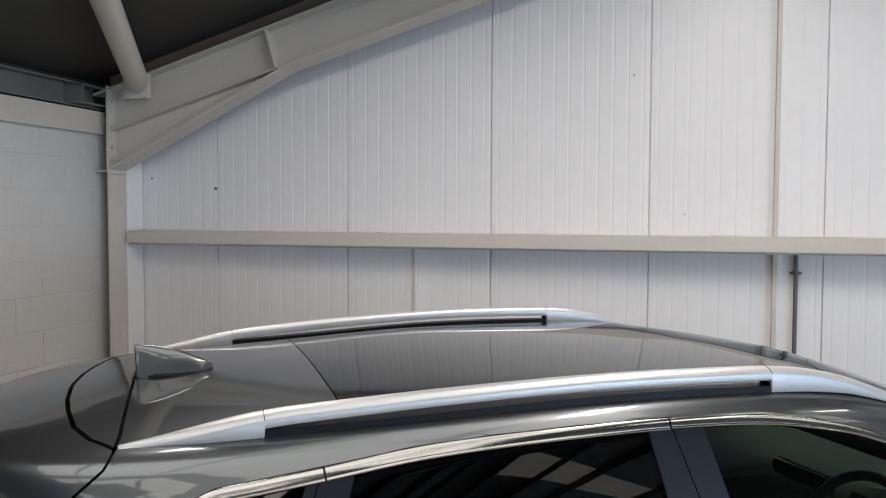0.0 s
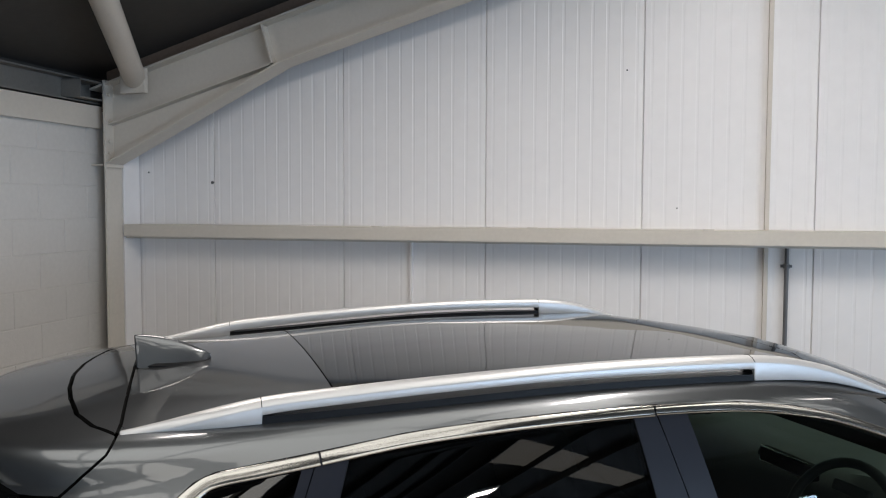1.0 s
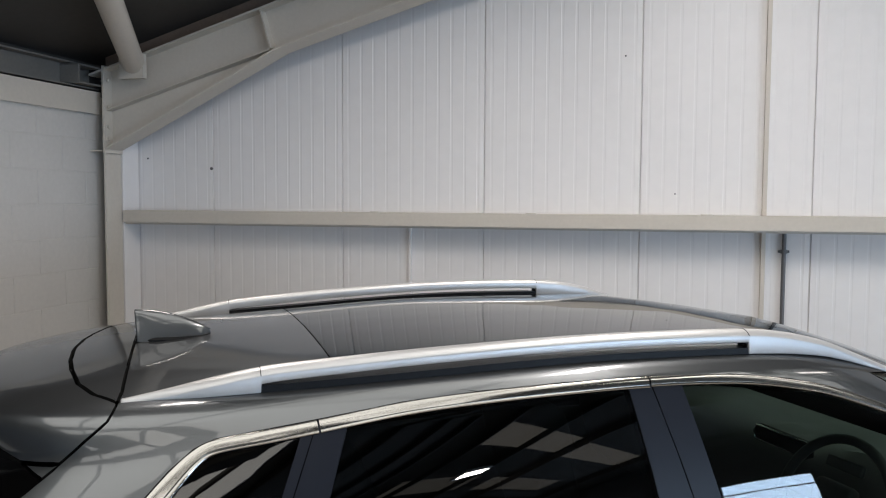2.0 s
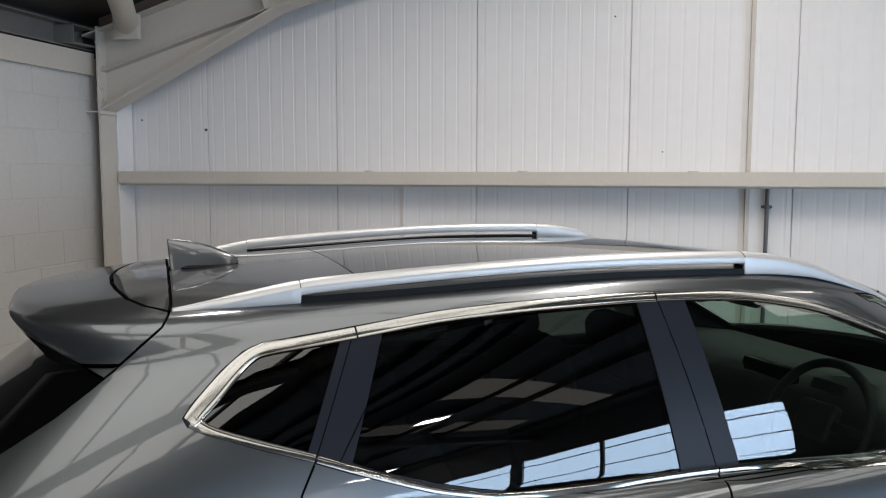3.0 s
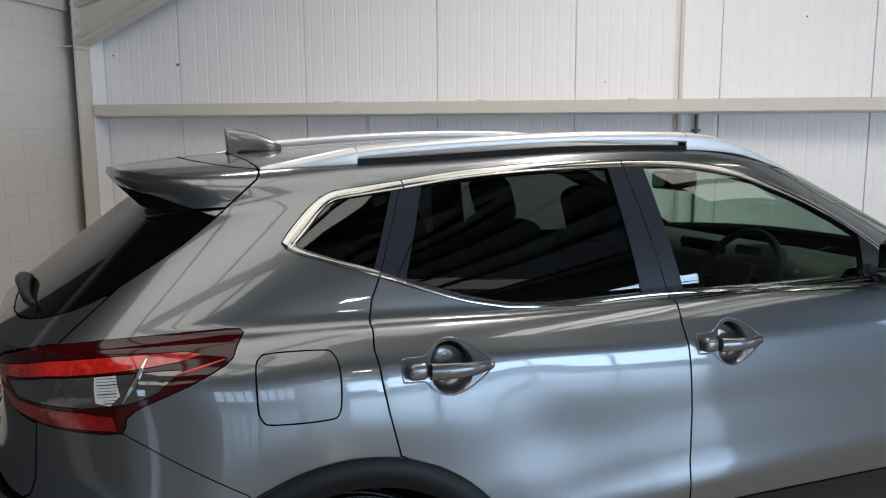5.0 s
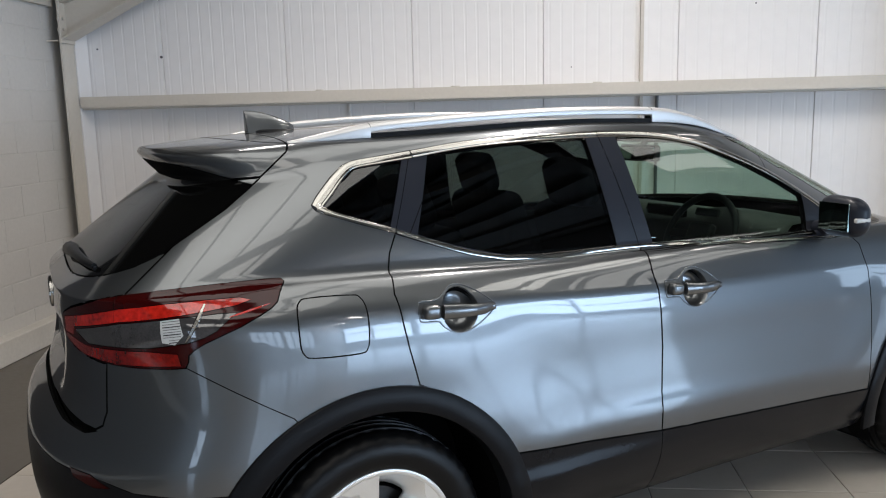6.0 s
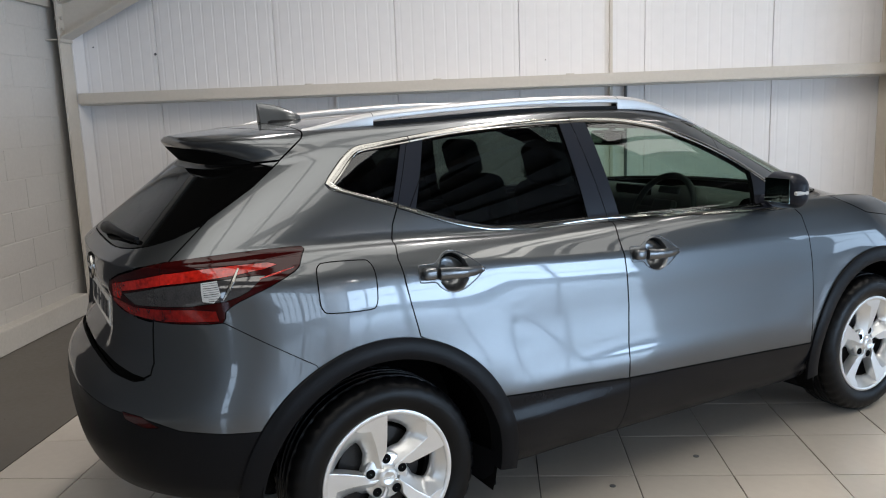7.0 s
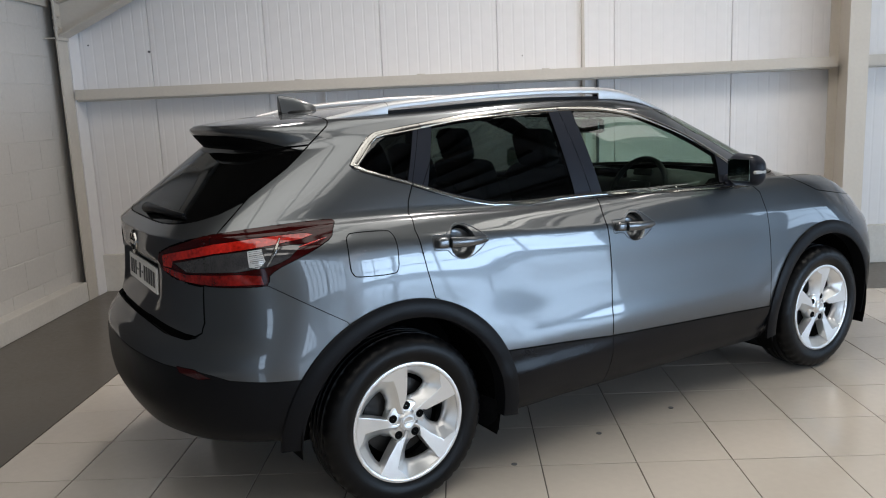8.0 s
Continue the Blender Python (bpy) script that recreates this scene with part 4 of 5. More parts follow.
panel("roof", ["roof"], M_PAINT, car, "both")
panel("glass_roof", ["roof_glass"], M_GLASS_ROOF, car, "both", gap=0.002, fold=0.006, label="black panoramic glass roof")
panel("windscreen", ["windscreen"], M_GLASS_F, car, "both", gap=0.004, fold=0.004, label="green tinted windscreen")
panel("bonnet", ["hood"], M_PAINT, car, "both", gap=0.0028, fold=0.016)
nose = panel("front_bumper", ["nose"], M_PAINT, car, "both")
panel("lower_trim", ["nose_low"], M_BLACK, nose, "both", label="black plastic lower edge")
tailgate = panel("tailgate", ["tailgate"], M_PAINT, car, "both", gap=0.0055, fold=0.02)
# sunken black strip painted as the shade in the bumper gap
panel("shelf_gap_shade", ["shelf"], M_DARK, tailgate, "both", gap=0.0, fold=0.002, push=-0.03, label="black strip for the shaded gap above the bumper")
panel("rear_window", ["rear_glass"], M_GLASS_TAIL, tailgate, "both", gap=0.001, fold=0.006, label="dark glossy rear window")
rear_bumper = panel("rear_bumper", ["bumper"], M_PAINT, car, "both", gap=0.0015)
panel("lower_trim", ["bumper_low"], M_BLACK, rear_bumper, "both", gap=0.001, label="black plastic lower bumper")


def strip(pts, widths, raise_by, side):
    """A thin raised strip along the window frame; widths run inwards from the outline."""
    bm = bmesh.new()
    rows, n = [], len(pts)
    for i, p in enumerate(pts):
        p = Vector(p)
        d = Vector(pts[min(i + 1, n - 1)]) - Vector(pts[max(i - 1, 0)])
        d.normalize()
        inn = Vector((d.y, -d.x))
        w = widths[i] if isinstance(widths, list) else widths
        row = []
        for across, up in ((0.0, -0.004), (0.0, 0.7), (0.06, 1.0), (0.36, 1.1), (0.68, 0.95), (0.74, 0.45), (0.80, 0.95), (0.90, 1.25), (1.0, 0.8), (1.0, -0.004)):
            q = p + inn * w * across
            y = skin_y(q.x, q.y)
            lift = raise_by * up if up > 0 else up
            row.append(bm.verts.new((q.x, -side * (-y + lift), q.y)))
        rows.append(row)
    for a, b in zip(rows, rows[1:]):
        for k in range(len(a) - 1):
            bm.faces.new((a[k], a[k + 1], b[k + 1], b[k]))
    bm.faces.new(rows[0]), bm.faces.new(rows[-1][::-1])
    bmesh.ops.recalc_face_normals(bm, faces=bm.faces[:])
    return bm


def dense(pts, n=5):
    return [tuple(p) for p in curve_through(pts, n, closed=False)]


def lathe(bm, profile, segs, wobble=None):
    """Turns a profile of (radius, depth) about the y axis."""
    rings = []
    for k in range(segs):
        a = 2 * math.pi * k / segs
        ring = []
        for i, (r, y) in enumerate(profile):
            rr = r + (wobble(i, k) if wobble else 0)
            ring.append(bm.verts.new((rr * math.cos(a), y, rr * math.sin(a))))
        rings.append(ring)
    for k in range(segs):
        a, b = rings[k], rings[(k + 1) % segs]
        for i in range(len(profile) - 1):
            bm.faces.new((a[i], a[i + 1], b[i + 1], b[i]))
    bmesh.ops.recalc_face_normals(bm, faces=bm.faces[:])
    return bm


def soft_box(bm, centre, size, bevel, segs=3, m=None):
    c = Matrix.LocRotScale(centre, None, size)
    vs = bmesh.ops.create_cube(bm, size=1, matrix=(m @ c) if m else c)["verts"]
    bmesh.ops.bevel(bm, geom=list({e for v in vs for e in v.link_edges}), offset=bevel, segments=segs, affect="EDGES", profile=0.5)
    return bm


def door_handle(x, z, side, parent, lean):
    """A bar handle with a keyed end, in a beaded surround."""
    y = skin_y(x + 0.12, z)
    turn = Matrix.Translation((x, y if side < 0 else -y, z)) @ Matrix.Rotation(lean, 4, "Y")
    bm = bmesh.new()
    rows = []
    for k in range(17):
        s = k / 16
        out = 0.020 + 0.020 * math.sin(math.pi * min(1.0, 0.12 + s * 0.90)) ** 0.7 - 0.012 * s ** 4
        hh = 0.0215 - 0.006 * s - 0.007 * max(0.0, s - 0.8) / 0.2
        dd = 0.011 - 0.003 * s
        rows.append([bm.verts.new((0.055 + 0.183 * s, side * (out + dd * q), hh * h)) for q, h in ((-0.9, -0.7), (0.1, -1.0), (0.8, -0.75), (1.0, 0.0), (0.8, 0.75), (0.1, 1.0), (-0.9, 0.7))])
    for a, b in zip(rows, rows[1:]):
        for i in range(7):
            j = (i + 1) % 7
            bm.faces.new((a[i], a[j], b[j], b[i]))
    bm.faces.new(rows[0]), bm.faces.new(rows[-1][::-1])
    bmesh.ops.recalc_face_normals(bm, faces=bm.faces[:])
    bmesh.ops.transform(bm, matrix=turn, verts=bm.verts[:])
    handle = part("door_handle", bm, M_PAINT, parent, smooth=True)
    bm = bmesh.new()
    soft_box(bm, (0.026, side * 0.016, 0.0), (0.054, 0.036, 0.042), 0.014, 4)
    bmesh.ops.transform(bm, matrix=turn, verts=bm.verts[:])
    part("handle_end", bm, M_PAINT, handle, smooth=True)
    bm = bmesh.new()
    soft_box(bm, (0.225, side * 0.008, 0), (0.03, 0.030, 0.022), 0.008, 3)
    bmesh.ops.transform(bm, matrix=turn, verts=bm.verts[:])
    part("handle_foot", bm, M_PAINT, handle, smooth=True)
    # pressed bead round handle and hollow
    ring = curve_through([(-0.008, -0.020), (0.002, -0.029), (0.05, -0.031), (0.070, -0.049), (0.10, -0.066), (0.135, -0.070), (0.18, -0.055), (0.225, -0.025), (0.247, 0.0), (0.225, 0.022), (0.19, 0.045), (0.15, 0.062), (0.11, 0.064), (0.074, 0.042), (0.05, 0.029), (0.002, 0.028), (-0.008, 0.019)], 4)
    bm = bmesh.new()
    pts = []
    for p in ring:
        q = turn @ Vector((p.x, 0, p.y))
        pts.append((q.x, side * (-skin_y(q.x, q.z) + 0.0004), q.z))
    tube(bm, pts, 0.0022, 8, closed=True)
    part("handle_bead", bm, M_PAINT, handle, smooth=True)


def cup(outline, side, parent):
    """The dished hollow behind a door handle."""
    bm = bmesh.new()
    cx, cz = sum(p[0] for p in outline) / len(outline), sum(p[1] for p in outline) / len(outline)
    rings = []
    for s, depth in ((1.06, -0.0008), (1.0, 0.005), (0.965, 0.020), (0.90, 0.036), (0.76, 0.048), (0.45, 0.056), (0.02, 0.058)):
        ring = []
        for p in outline:
            x, z = cx + (p[0] - cx) * s, cz + (p[1] - cz) * s
            y = -skin_y(x, z) - depth
            ring.append(bm.verts.new((x, side * y, z)))
        rings.append(ring)
    for a, b in zip(rings, rings[1:]):
        for k in range(len(a)):
            q = (a[k], a[(k + 1) % len(a)], b[(k + 1) % len(a)], b[k])
            bm.faces.new(q)
    bmesh.ops.recalc_face_normals(bm, faces=bm.faces[:])
    bmesh.ops.reverse_faces(bm, faces=bm.faces[:])
    return part("handle_cup", bm, M_PAINT, parent, smooth=True)


def run(knots, a, b, n=40):
    """Evenly spaced places along the window frame between two lengths."""
    ks = sorted(knots)
    fine = sorted((p.x, p.y) for p in curve_through(ks, 6, closed=False))
    xs = [a + (b - a) * k / n for k in range(n + 1)]
    return [(x, float(np.interp(x, [p[0] for p in fine], [p[1] for p in fine]))) for x in xs]


top = lambda a, b: run(FRAME_TOP, a, b)
bot = lambda a, b: run(FRAME_BOT[1:], b, a)
for side, mirror in ((-1, ""), (1, "left")):
    panel("sill", ["sill"], M_BLACK, car, mirror, label="black plastic underside edge")
    panel("front_wing", ["fender"], M_PAINT, car, mirror)
    panel("rear_quarter", ["quarter"], M_PAINT, car, mirror)
    panel("fuel_flap" if side < 0 else "side_infill", ["flap"], M_PAINT, car, mirror, gap=0.0026 if side < 0 else 0.0, fold=0.016)
    q_frame = panel("quarter_window_frame", ["q_frame"], M_GLOSSBLACK, car, mirror, gap=0.0005, fold=0.006, label="dark gloss frame of the quarter window")
    panel("pane", ["q_glass"], M_GLASS_R, q_frame, mirror, gap=0.0, fold=0.003, push=-0.003, label="dark privacy glass")
    part("chrome_strip", strip(top(-0.092, 0.2445), [0.021 + 0.010 * math.exp(-((p[0] + 0.05) / 0.06) ** 2) for p in top(-0.092, 0.2445)], 0.004, side), M_CHROME, q_frame, "polished chrome strip", smooth=True)
    part("chrome_strip", strip(bot(-0.085, 0.1395), [0.014 + 0.010 * math.exp(-((p[0] + 0.09) / 0.03) ** 2) for p in bot(-0.085, 0.1395)], 0.004, side), M_CHROME, q_frame, "polished chrome strip", smooth=True)
    rear = panel("rear_door", ["rear_door"], M_PAINT, car, mirror, gap=0.0032, fold=0.016)
    frame_r = panel("window_frame", ["r_frame"], M_GLOSSBLACK, rear, mirror, gap=0.0015, fold=0.008, label="dark gloss window pillars")
    panel("pane", ["r_glass"], M_GLASS_R, rear, mirror, gap=0.0, fold=0.003, push=-0.003, label="dark privacy glass")
    part("chrome_strip", strip(top(0.2485, 0.949), 0.021, 0.0032, side), M_CHROME, rear, "polished chrome strip", smooth=True)
    part("chrome_strip", strip(bot(0.1435, 1.052), 0.0135, 0.0058, side), M_CHROME, rear, "polished chrome strip", smooth=True)
    panel("cladding", ["rear_clad"], M_CLAD, rear, mirror, gap=0.0015, push=0.004, label="black plastic door cladding")
    bm = bmesh.new()
    tube(bm, [(0.190 + 0.060 * q, side * (-skin_y(0.190 + 0.060 * q, 1.240 + 0.090 * q) + 0.0002), 1.240 + 0.090 * q) for q in (0, 0.25, 0.5, 0.75, 1)], 0.0013, 6)
    part("pillar_seam", bm, M_DARK, frame_r)
    cup(CUP_R, side, rear)
    door_handle(0.157, 1.030, side, rear, 0.045)
    front = panel("front_door", ["front_door"], M_PAINT, car, mirror, gap=0.0032, fold=0.016)
    panel("window_frame", ["f_frame"], M_GLOSSBLACK, front, mirror, gap=0.0015, fold=0.008, label="dark gloss window pillars")
    panel("pane", ["f_glass"], M_GLASS_F, front, mirror, gap=0.0, fold=0.003, push=-0.003, label="green tinted glass")
    part("chrome_strip", strip(top(0.953, 2.06), 0.019, 0.0032, side), M_CHROME, front, "polished chrome strip", smooth=True)
    part("chrome_strip", strip(bot(1.056, 2.05), 0.0125, 0.0058, side), M_CHROME, front, "polished chrome strip", smooth=True)
    panel("cladding", ["front_clad"], M_CLAD, front, mirror, gap=0.0015, push=0.004, label="black plastic door cladding")
    cup(CUP_F, side, front)
    door_handle(1.093, 0.983, side, front, 0.045)
    for end, owner in (("", car), ("_in", tailgate)):
        lamp = panel("tail_lamp", ["lamp_rest" + end], M_RED, owner, mirror, gap=0.0015, fold=0.01, push=0.003, label="dark red wrap-round tail lamp")
        panel("light_guide", ["lamp_up" + end], M_REDBRIGHT, lamp, mirror, gap=0.0004, fold=0.003, push=0.003, label="bright red light guide")
        panel("light_guide", ["lamp_low" + end], M_REDDEEP, lamp, mirror, gap=0.0004, fold=0.003, push=0.003, label="bright red light guide")
        panel("clear_lens", ["lamp_mid" + end], M_SMOKE, lamp, mirror, gap=0.0004, fold=0.003, push=0.002, label="smoked clear lens")
        if end:
            continue
        on_lamp = lambda x, z, up: (x, side * (-skin_y(x, z) + up), z)
        bm = bmesh.new()
        tube(bm, [on_lamp(-0.428 - 0.056 * q, 1.112 - 0.092 * q, 0.001) for q in (0, 0.2, 0.4, 0.6, 0.8, 1)], [0.004, 0.0065, 0.0075, 0.007, 0.0055, 0.003], 6)
        part("divider", bm, M_CHROME, lamp, "bright faceted divider in the lamp")
        bm = bmesh.new()
        tube(bm, [on_lamp(-0.375 + 0.11 * q, 1.078 + 0.024 * q, 0.0025) for q in (0, 0.25, 0.5, 0.75, 1)], [0.001, 0.003, 0.0035, 0.003, 0.001], 8)
        part("light_guide", bm, M_REDBRIGHT, lamp, "bright red light guide", smooth=True)
        white = panel("reversing_light", ["lamp_white"], M_WHITELENS, lamp, mirror, gap=0.0, fold=0.003, push=0.002, label="white ribbed reversing light")
        for k in range(9):  # dark joints between the ribs of the clear block
            z = 1.018 + 0.0066 * k
            x0, x1 = (-0.534, -0.494) if k > 1 else (-0.522, -0.496)
            bm = bmesh.new()
            tube(bm, [(x, side * (-skin_y(x, z) + 0.0020), z + (x - x0) * 0.12) for x in (x0, (x0 + x1) / 2, x1)], 0.0008 if k % 3 else 0.0015, 6)
            part("rib", bm, M_SMOKE, white, smooth=True)
    panel("reflector", ["reflector"], M_RED, rear_bumper, mirror, gap=0.001, fold=0.006, push=0.001, label="dark red reflector")

# spoiler lip: the roof's tail drawn out behind the window
# black here paints the spoiler's own shade along with the brake light housing
panel("spoiler_underside", ["spoiler_under"], M_DARK, tailgate, "both", gap=0.0, fold=0.004, label="underside of the spoiler, blackened for shade and the brake light housing")
spoiler = panel("spoiler", ["spoiler"], M_PAINT, tailgate, "both", gap=0.0040, fold=0.014)
# wheel arch trims
for cx in (0.0, AXLE_F):
    for side in (-1, 1):
        bm = bmesh.new()
        rows = []
        for k in range(49):
            a = radians((-8 if cx == 0 else -14) + (188 if cx == 0 else 202) * k / 48)
            row = []
            for r, up in ((0.503, -0.004), (0.503, 0.008), (0.500, 0.0105), (0.437, 0.0125), (0.431, 0.009), (0.429, -0.06)):
                x, z = cx + r * math.cos(a), 0.335 + r * math.sin(a)
                z = max(z, 0.345 if cx == 0 and x < 0 else 0.24)
                y = -skin_y(x, max(z, 0.46)) + up - 0.10 * max(0, 0.46 - z) ** 1.0
                row.append(bm.verts.new((x, side * y, z)))
            rows.append(row)
        for a, b in zip(rows, rows[1:]):
            for i in range(len(a) - 1):
                bm.faces.new((a[i], a[i + 1], b[i + 1], b[i]))
        bmesh.ops.recalc_face_normals(bm, faces=bm.faces[:])
        arch = part("wheel_arch_trim", bm, M_BLACK, car, "black plastic wheel arch trim", smooth=True)
        bm = bmesh.new()
        rows = []
        for k in range(33):
            a = radians(-20 + (203 if cx == 0 else 220) * k / 32)
            rows.append([bm.verts.new((cx + r * math.cos(a), side * y, 0.335 + r * math.sin(a))) for r, y in ((0.44, 0.87), (0.45, 0.52), (0.02, 0.515))])
        for a, b in zip(rows, rows[1:]):
            for i in range(2):
                bm.faces.new((a[i], a[i + 1], b[i + 1], b[i]))
        part("arch_liner", bm, M_DARK, arch, smooth=True)
        bm = bmesh.new()
        x0 = cx + (0.405 if cx == 0 else -0.43)
        prism(bm, [(x0 - 0.03, side * 0.70, 0.34), (x0 + 0.02, side * 0.86, 0.33), (x0 + 0.03, side * 0.845, 0.19), (x0 - 0.01, side * 0.72, 0.20)], (0.008, 0, 0))
        part("mudflap", bm, M_BLACK, car, "black plastic mudflap")

# roof rails
for side in (-1, 1):
    bm = bmesh.new()
    rows = []
    xs = sorted([-0.105 + 1.86 * k / 80 for k in range(81)] + [0.1495, 0.1505, 1.2445, 1.2455])

    def rail_y(x):
        return 0.515 + 0.062 * math.sin(min(1.0, max(0.0, (x + 0.1) / 1.3)) * math.pi / 2) + 0.012 * ease(1.2, 1.75, x)

    def rail_profile(x):
        floor_z = skin_z(x, rail_y(x))
        rise = 0.047 * (0.55 * ease(-0.13, 0.20, x) + 0.45 * math.sin(math.pi / 2 * min(1.0, max(0.0, (x + 0.11) / 0.62)))) * (1 - ease(1.22, 1.80, x)) + 0.004
        w = 0.022 * (0.35 + 0.65 * ease(-0.105, 0.1, x) * (1 - ease(1.3, 1.755, x)))
        low = floor_z + (rise - 0.028 if 0.15 < x < 1.245 else -0.004)
        return [(-w, low), (-w, floor_z + rise - 0.009), (-w * 0.7, floor_z + rise - 0.001), (-w * 0.1, floor_z + rise + 0.001), (w * 0.55, floor_z + rise - 0.003), (w, floor_z + rise - 0.012), (w * 1.02, low)]

    for x in xs:
        rows.append([bm.verts.new((x, side * (rail_y(x) + q), z)) for q, z in rail_profile(x)])
    for a, b in zip(rows, rows[1:]):
        for i in range(len(a)):
            j = (i + 1) % len(a)
            bm.faces.new((a[i], a[j], b[j], b[i]))
    bm.faces.new(rows[0][::-1]), bm.faces.new(rows[-1])
    bmesh.ops.recalc_face_normals(bm, faces=bm.faces[:])
    bmesh.ops.bevel(bm, geom=[e for e in bm.edges if e.calc_face_angle(0) > 0.6], offset=0.002, segments=2, affect="EDGES", profile=0.5)
    rail = part("roof_rail", bm, M_SATIN, car, "satin silver roof rail", smooth=True)
    for k in [xs.index(0.1495), xs.index(1.2455)]:  # thin seams where the rail's ends are let in
        bm = bmesh.new()
        tube(bm, [(xs[k], side * (rail_y(xs[k]) + q * 1.01), z + 0.0002) for q, z in rail_profile(xs[k])[1:6]], 0.0009, 6)
        part("rail_seam", bm, M_BLACK, rail)
    bm = bmesh.new()
    rows = []
    for k in range(41):
        x = 0.14 + 1.11 * k / 40
        y, z = rail_y(x), skin_z(x, rail_y(x))
        rows.append([bm.verts.new((x, side * (y + q), z + h)) for q, h in ((-0.02, -0.004), (-0.019, 0.010), (0.019, 0.010), (0.021, -0.004))])
    for a, b in zip(rows, rows[1:]):
        for i in range(3):
            bm.faces.new((a[i], a[i + 1], b[i + 1], b[i]))
    bmesh.ops.recalc_face_normals(bm, faces=bm.faces[:])
    part("rail_slot_strip", bm, M_BLACK, rail, "black strip in the slot below the rail")
    bm = bmesh.new()
    x = 1.246
    soft_box(bm, (x, side * rail_y(x), skin_z(x, rail_y(x)) + 0.013), (0.006, 0.032, 0.013), 0.002, 1)
    part("rail_joint", bm, M_BLACK, rail)

# shark-fin aerial
bm = bmesh.new()
rows = []
zb = skin_z(-0.02, 0) - 0.004
for k in range(19):
    s = k / 18
    x = -0.100 + 0.172 * s
    h = 0.024 + 0.054 * (1 - s ** 2.0)
    w = 0.036 * (1 - s ** 7) ** 0.5 * (0.72 + 0.28 * math.sin(math.pi * s))
    row = []
    for i in range(13):
        a = math.pi * i / 12
        up = math.sin(a) ** 0.7
        slim = 1 - (0.62 - 0.40 * s) * up ** 0.9
        row.append(bm.verts.new((x - 0.006 * up * (1 - s), w * slim * math.copysign(abs(math.cos(a)) ** 0.7, math.cos(a)), zb + h * up)))
    rows.append(row)
for a, b in zip(rows, rows[1:]):
    for i in range(12):
        bm.faces.new((a[i], a[i + 1], b[i + 1], b[i]))
bm.faces.new(rows[0]), bm.faces.new(rows[-1][::-1])
bmesh.ops.recalc_face_normals(bm, faces=bm.faces[:])
bmesh.ops.bevel(bm, geom=[e for e in bm.edges if len(e.link_faces) == 2 and e.calc_face_angle(0) > 0.9], offset=0.003, segments=2, affect="EDGES", profile=0.5)
fin = part("aerial", bm, M_PAINT, car, "grey shark-fin aerial", smooth=True)
bm = bmesh.new()
lathe(bm, [(0.001, 0.006), (0.9, 0.006), (1.0, 0.0), (1.0, -0.004)], 28)
bmesh.ops.transform(bm, matrix=Matrix.Translation((-0.012, 0, zb + 0.004)) @ Matrix.Diagonal((0.094, 0.040, 1, 1)) @ Matrix.Rotation(radians(90), 4, "X"), verts=bm.verts[:])
part("aerial_base", bm, M_BLACK, fin)

# tailgate fittings
bm = bmesh.new()
soft_box(bm, (0, 0, 0), (0.008, 0.52, 0.105), 0.002, 2)
plate_at = Matrix.Translation((skin_x(0.1, 0.92) - 0.008, 0, 0.918)) @ Matrix.Rotation(radians(4), 4, "Y")
bmesh.ops.transform(bm, matrix=plate_at, verts=bm.verts[:])
plate = part("number_plate", bm, M_PLATE, tailgate, "white number plate with plain dark bars")
for k in range(11):
    bm = bmesh.new()
    y = 0.215 - k * 0.043
    if k in (3, 5):
        box(bm, (-0.0062, y - 0.008, -0.005), (-0.0045, y + 0.008, 0.003))
    else:
        box(bm, (-0.0062, y - 0.0115, -0.031), (-0.0045, y + 0.0115, 0.031))
    bmesh.ops.transform(bm, matrix=plate_at, verts=bm.verts[:])
    part("bar", bm, M_BAR, plate)
bm = bmesh.new()
lathe(bm, [(0.030, 0.004), (0.034, -0.004), (0.043, -0.006), (0.050, -0.003), (0.052, 0.004)], 36)
box(bm, (-0.050, -0.007, -0.008), (0.050, 0.003, 0.008), 0.002)
bmesh.ops.transform(bm, matrix=Matrix.Translation((skin_x(0, 1.048) - 0.003, 0, 1.048)) @ Matrix.Rotation(radians(-90), 4, "Z"), verts=bm.verts[:])
part("emblem", bm, M_CHROME, tailgate, "plain chrome ring emblem", smooth=False)
# rear wiper
bm = bmesh.new()
pts = [(skin_x(y, z) - off, y, z) for y, z, off in ((0.03, 1.175, 0.012), (0.00, 1.182, 0.030), (-0.10, 1.187, 0.032), (-0.22, 1.188, 0.028), (-0.33, 1.186, 0.022), (-0.42, 1.184, 0.016))]
tube(bm, pts, [0.022, 0.024, 0.018, 0.014, 0.012, 0.008], 10)
wiper = part("rear_wiper", bm, M_BLACK, tailgate, "black rear wiper", smooth=True)
bm = bmesh.new()
tube(bm, [(skin_x(y, 1.176) - 0.006, y, 1.176) for y in (0.05, -0.08, -0.20, -0.32, -0.43)], 0.006, 8)
part("blade", bm, M_RUBBER, wiper, smooth=True)

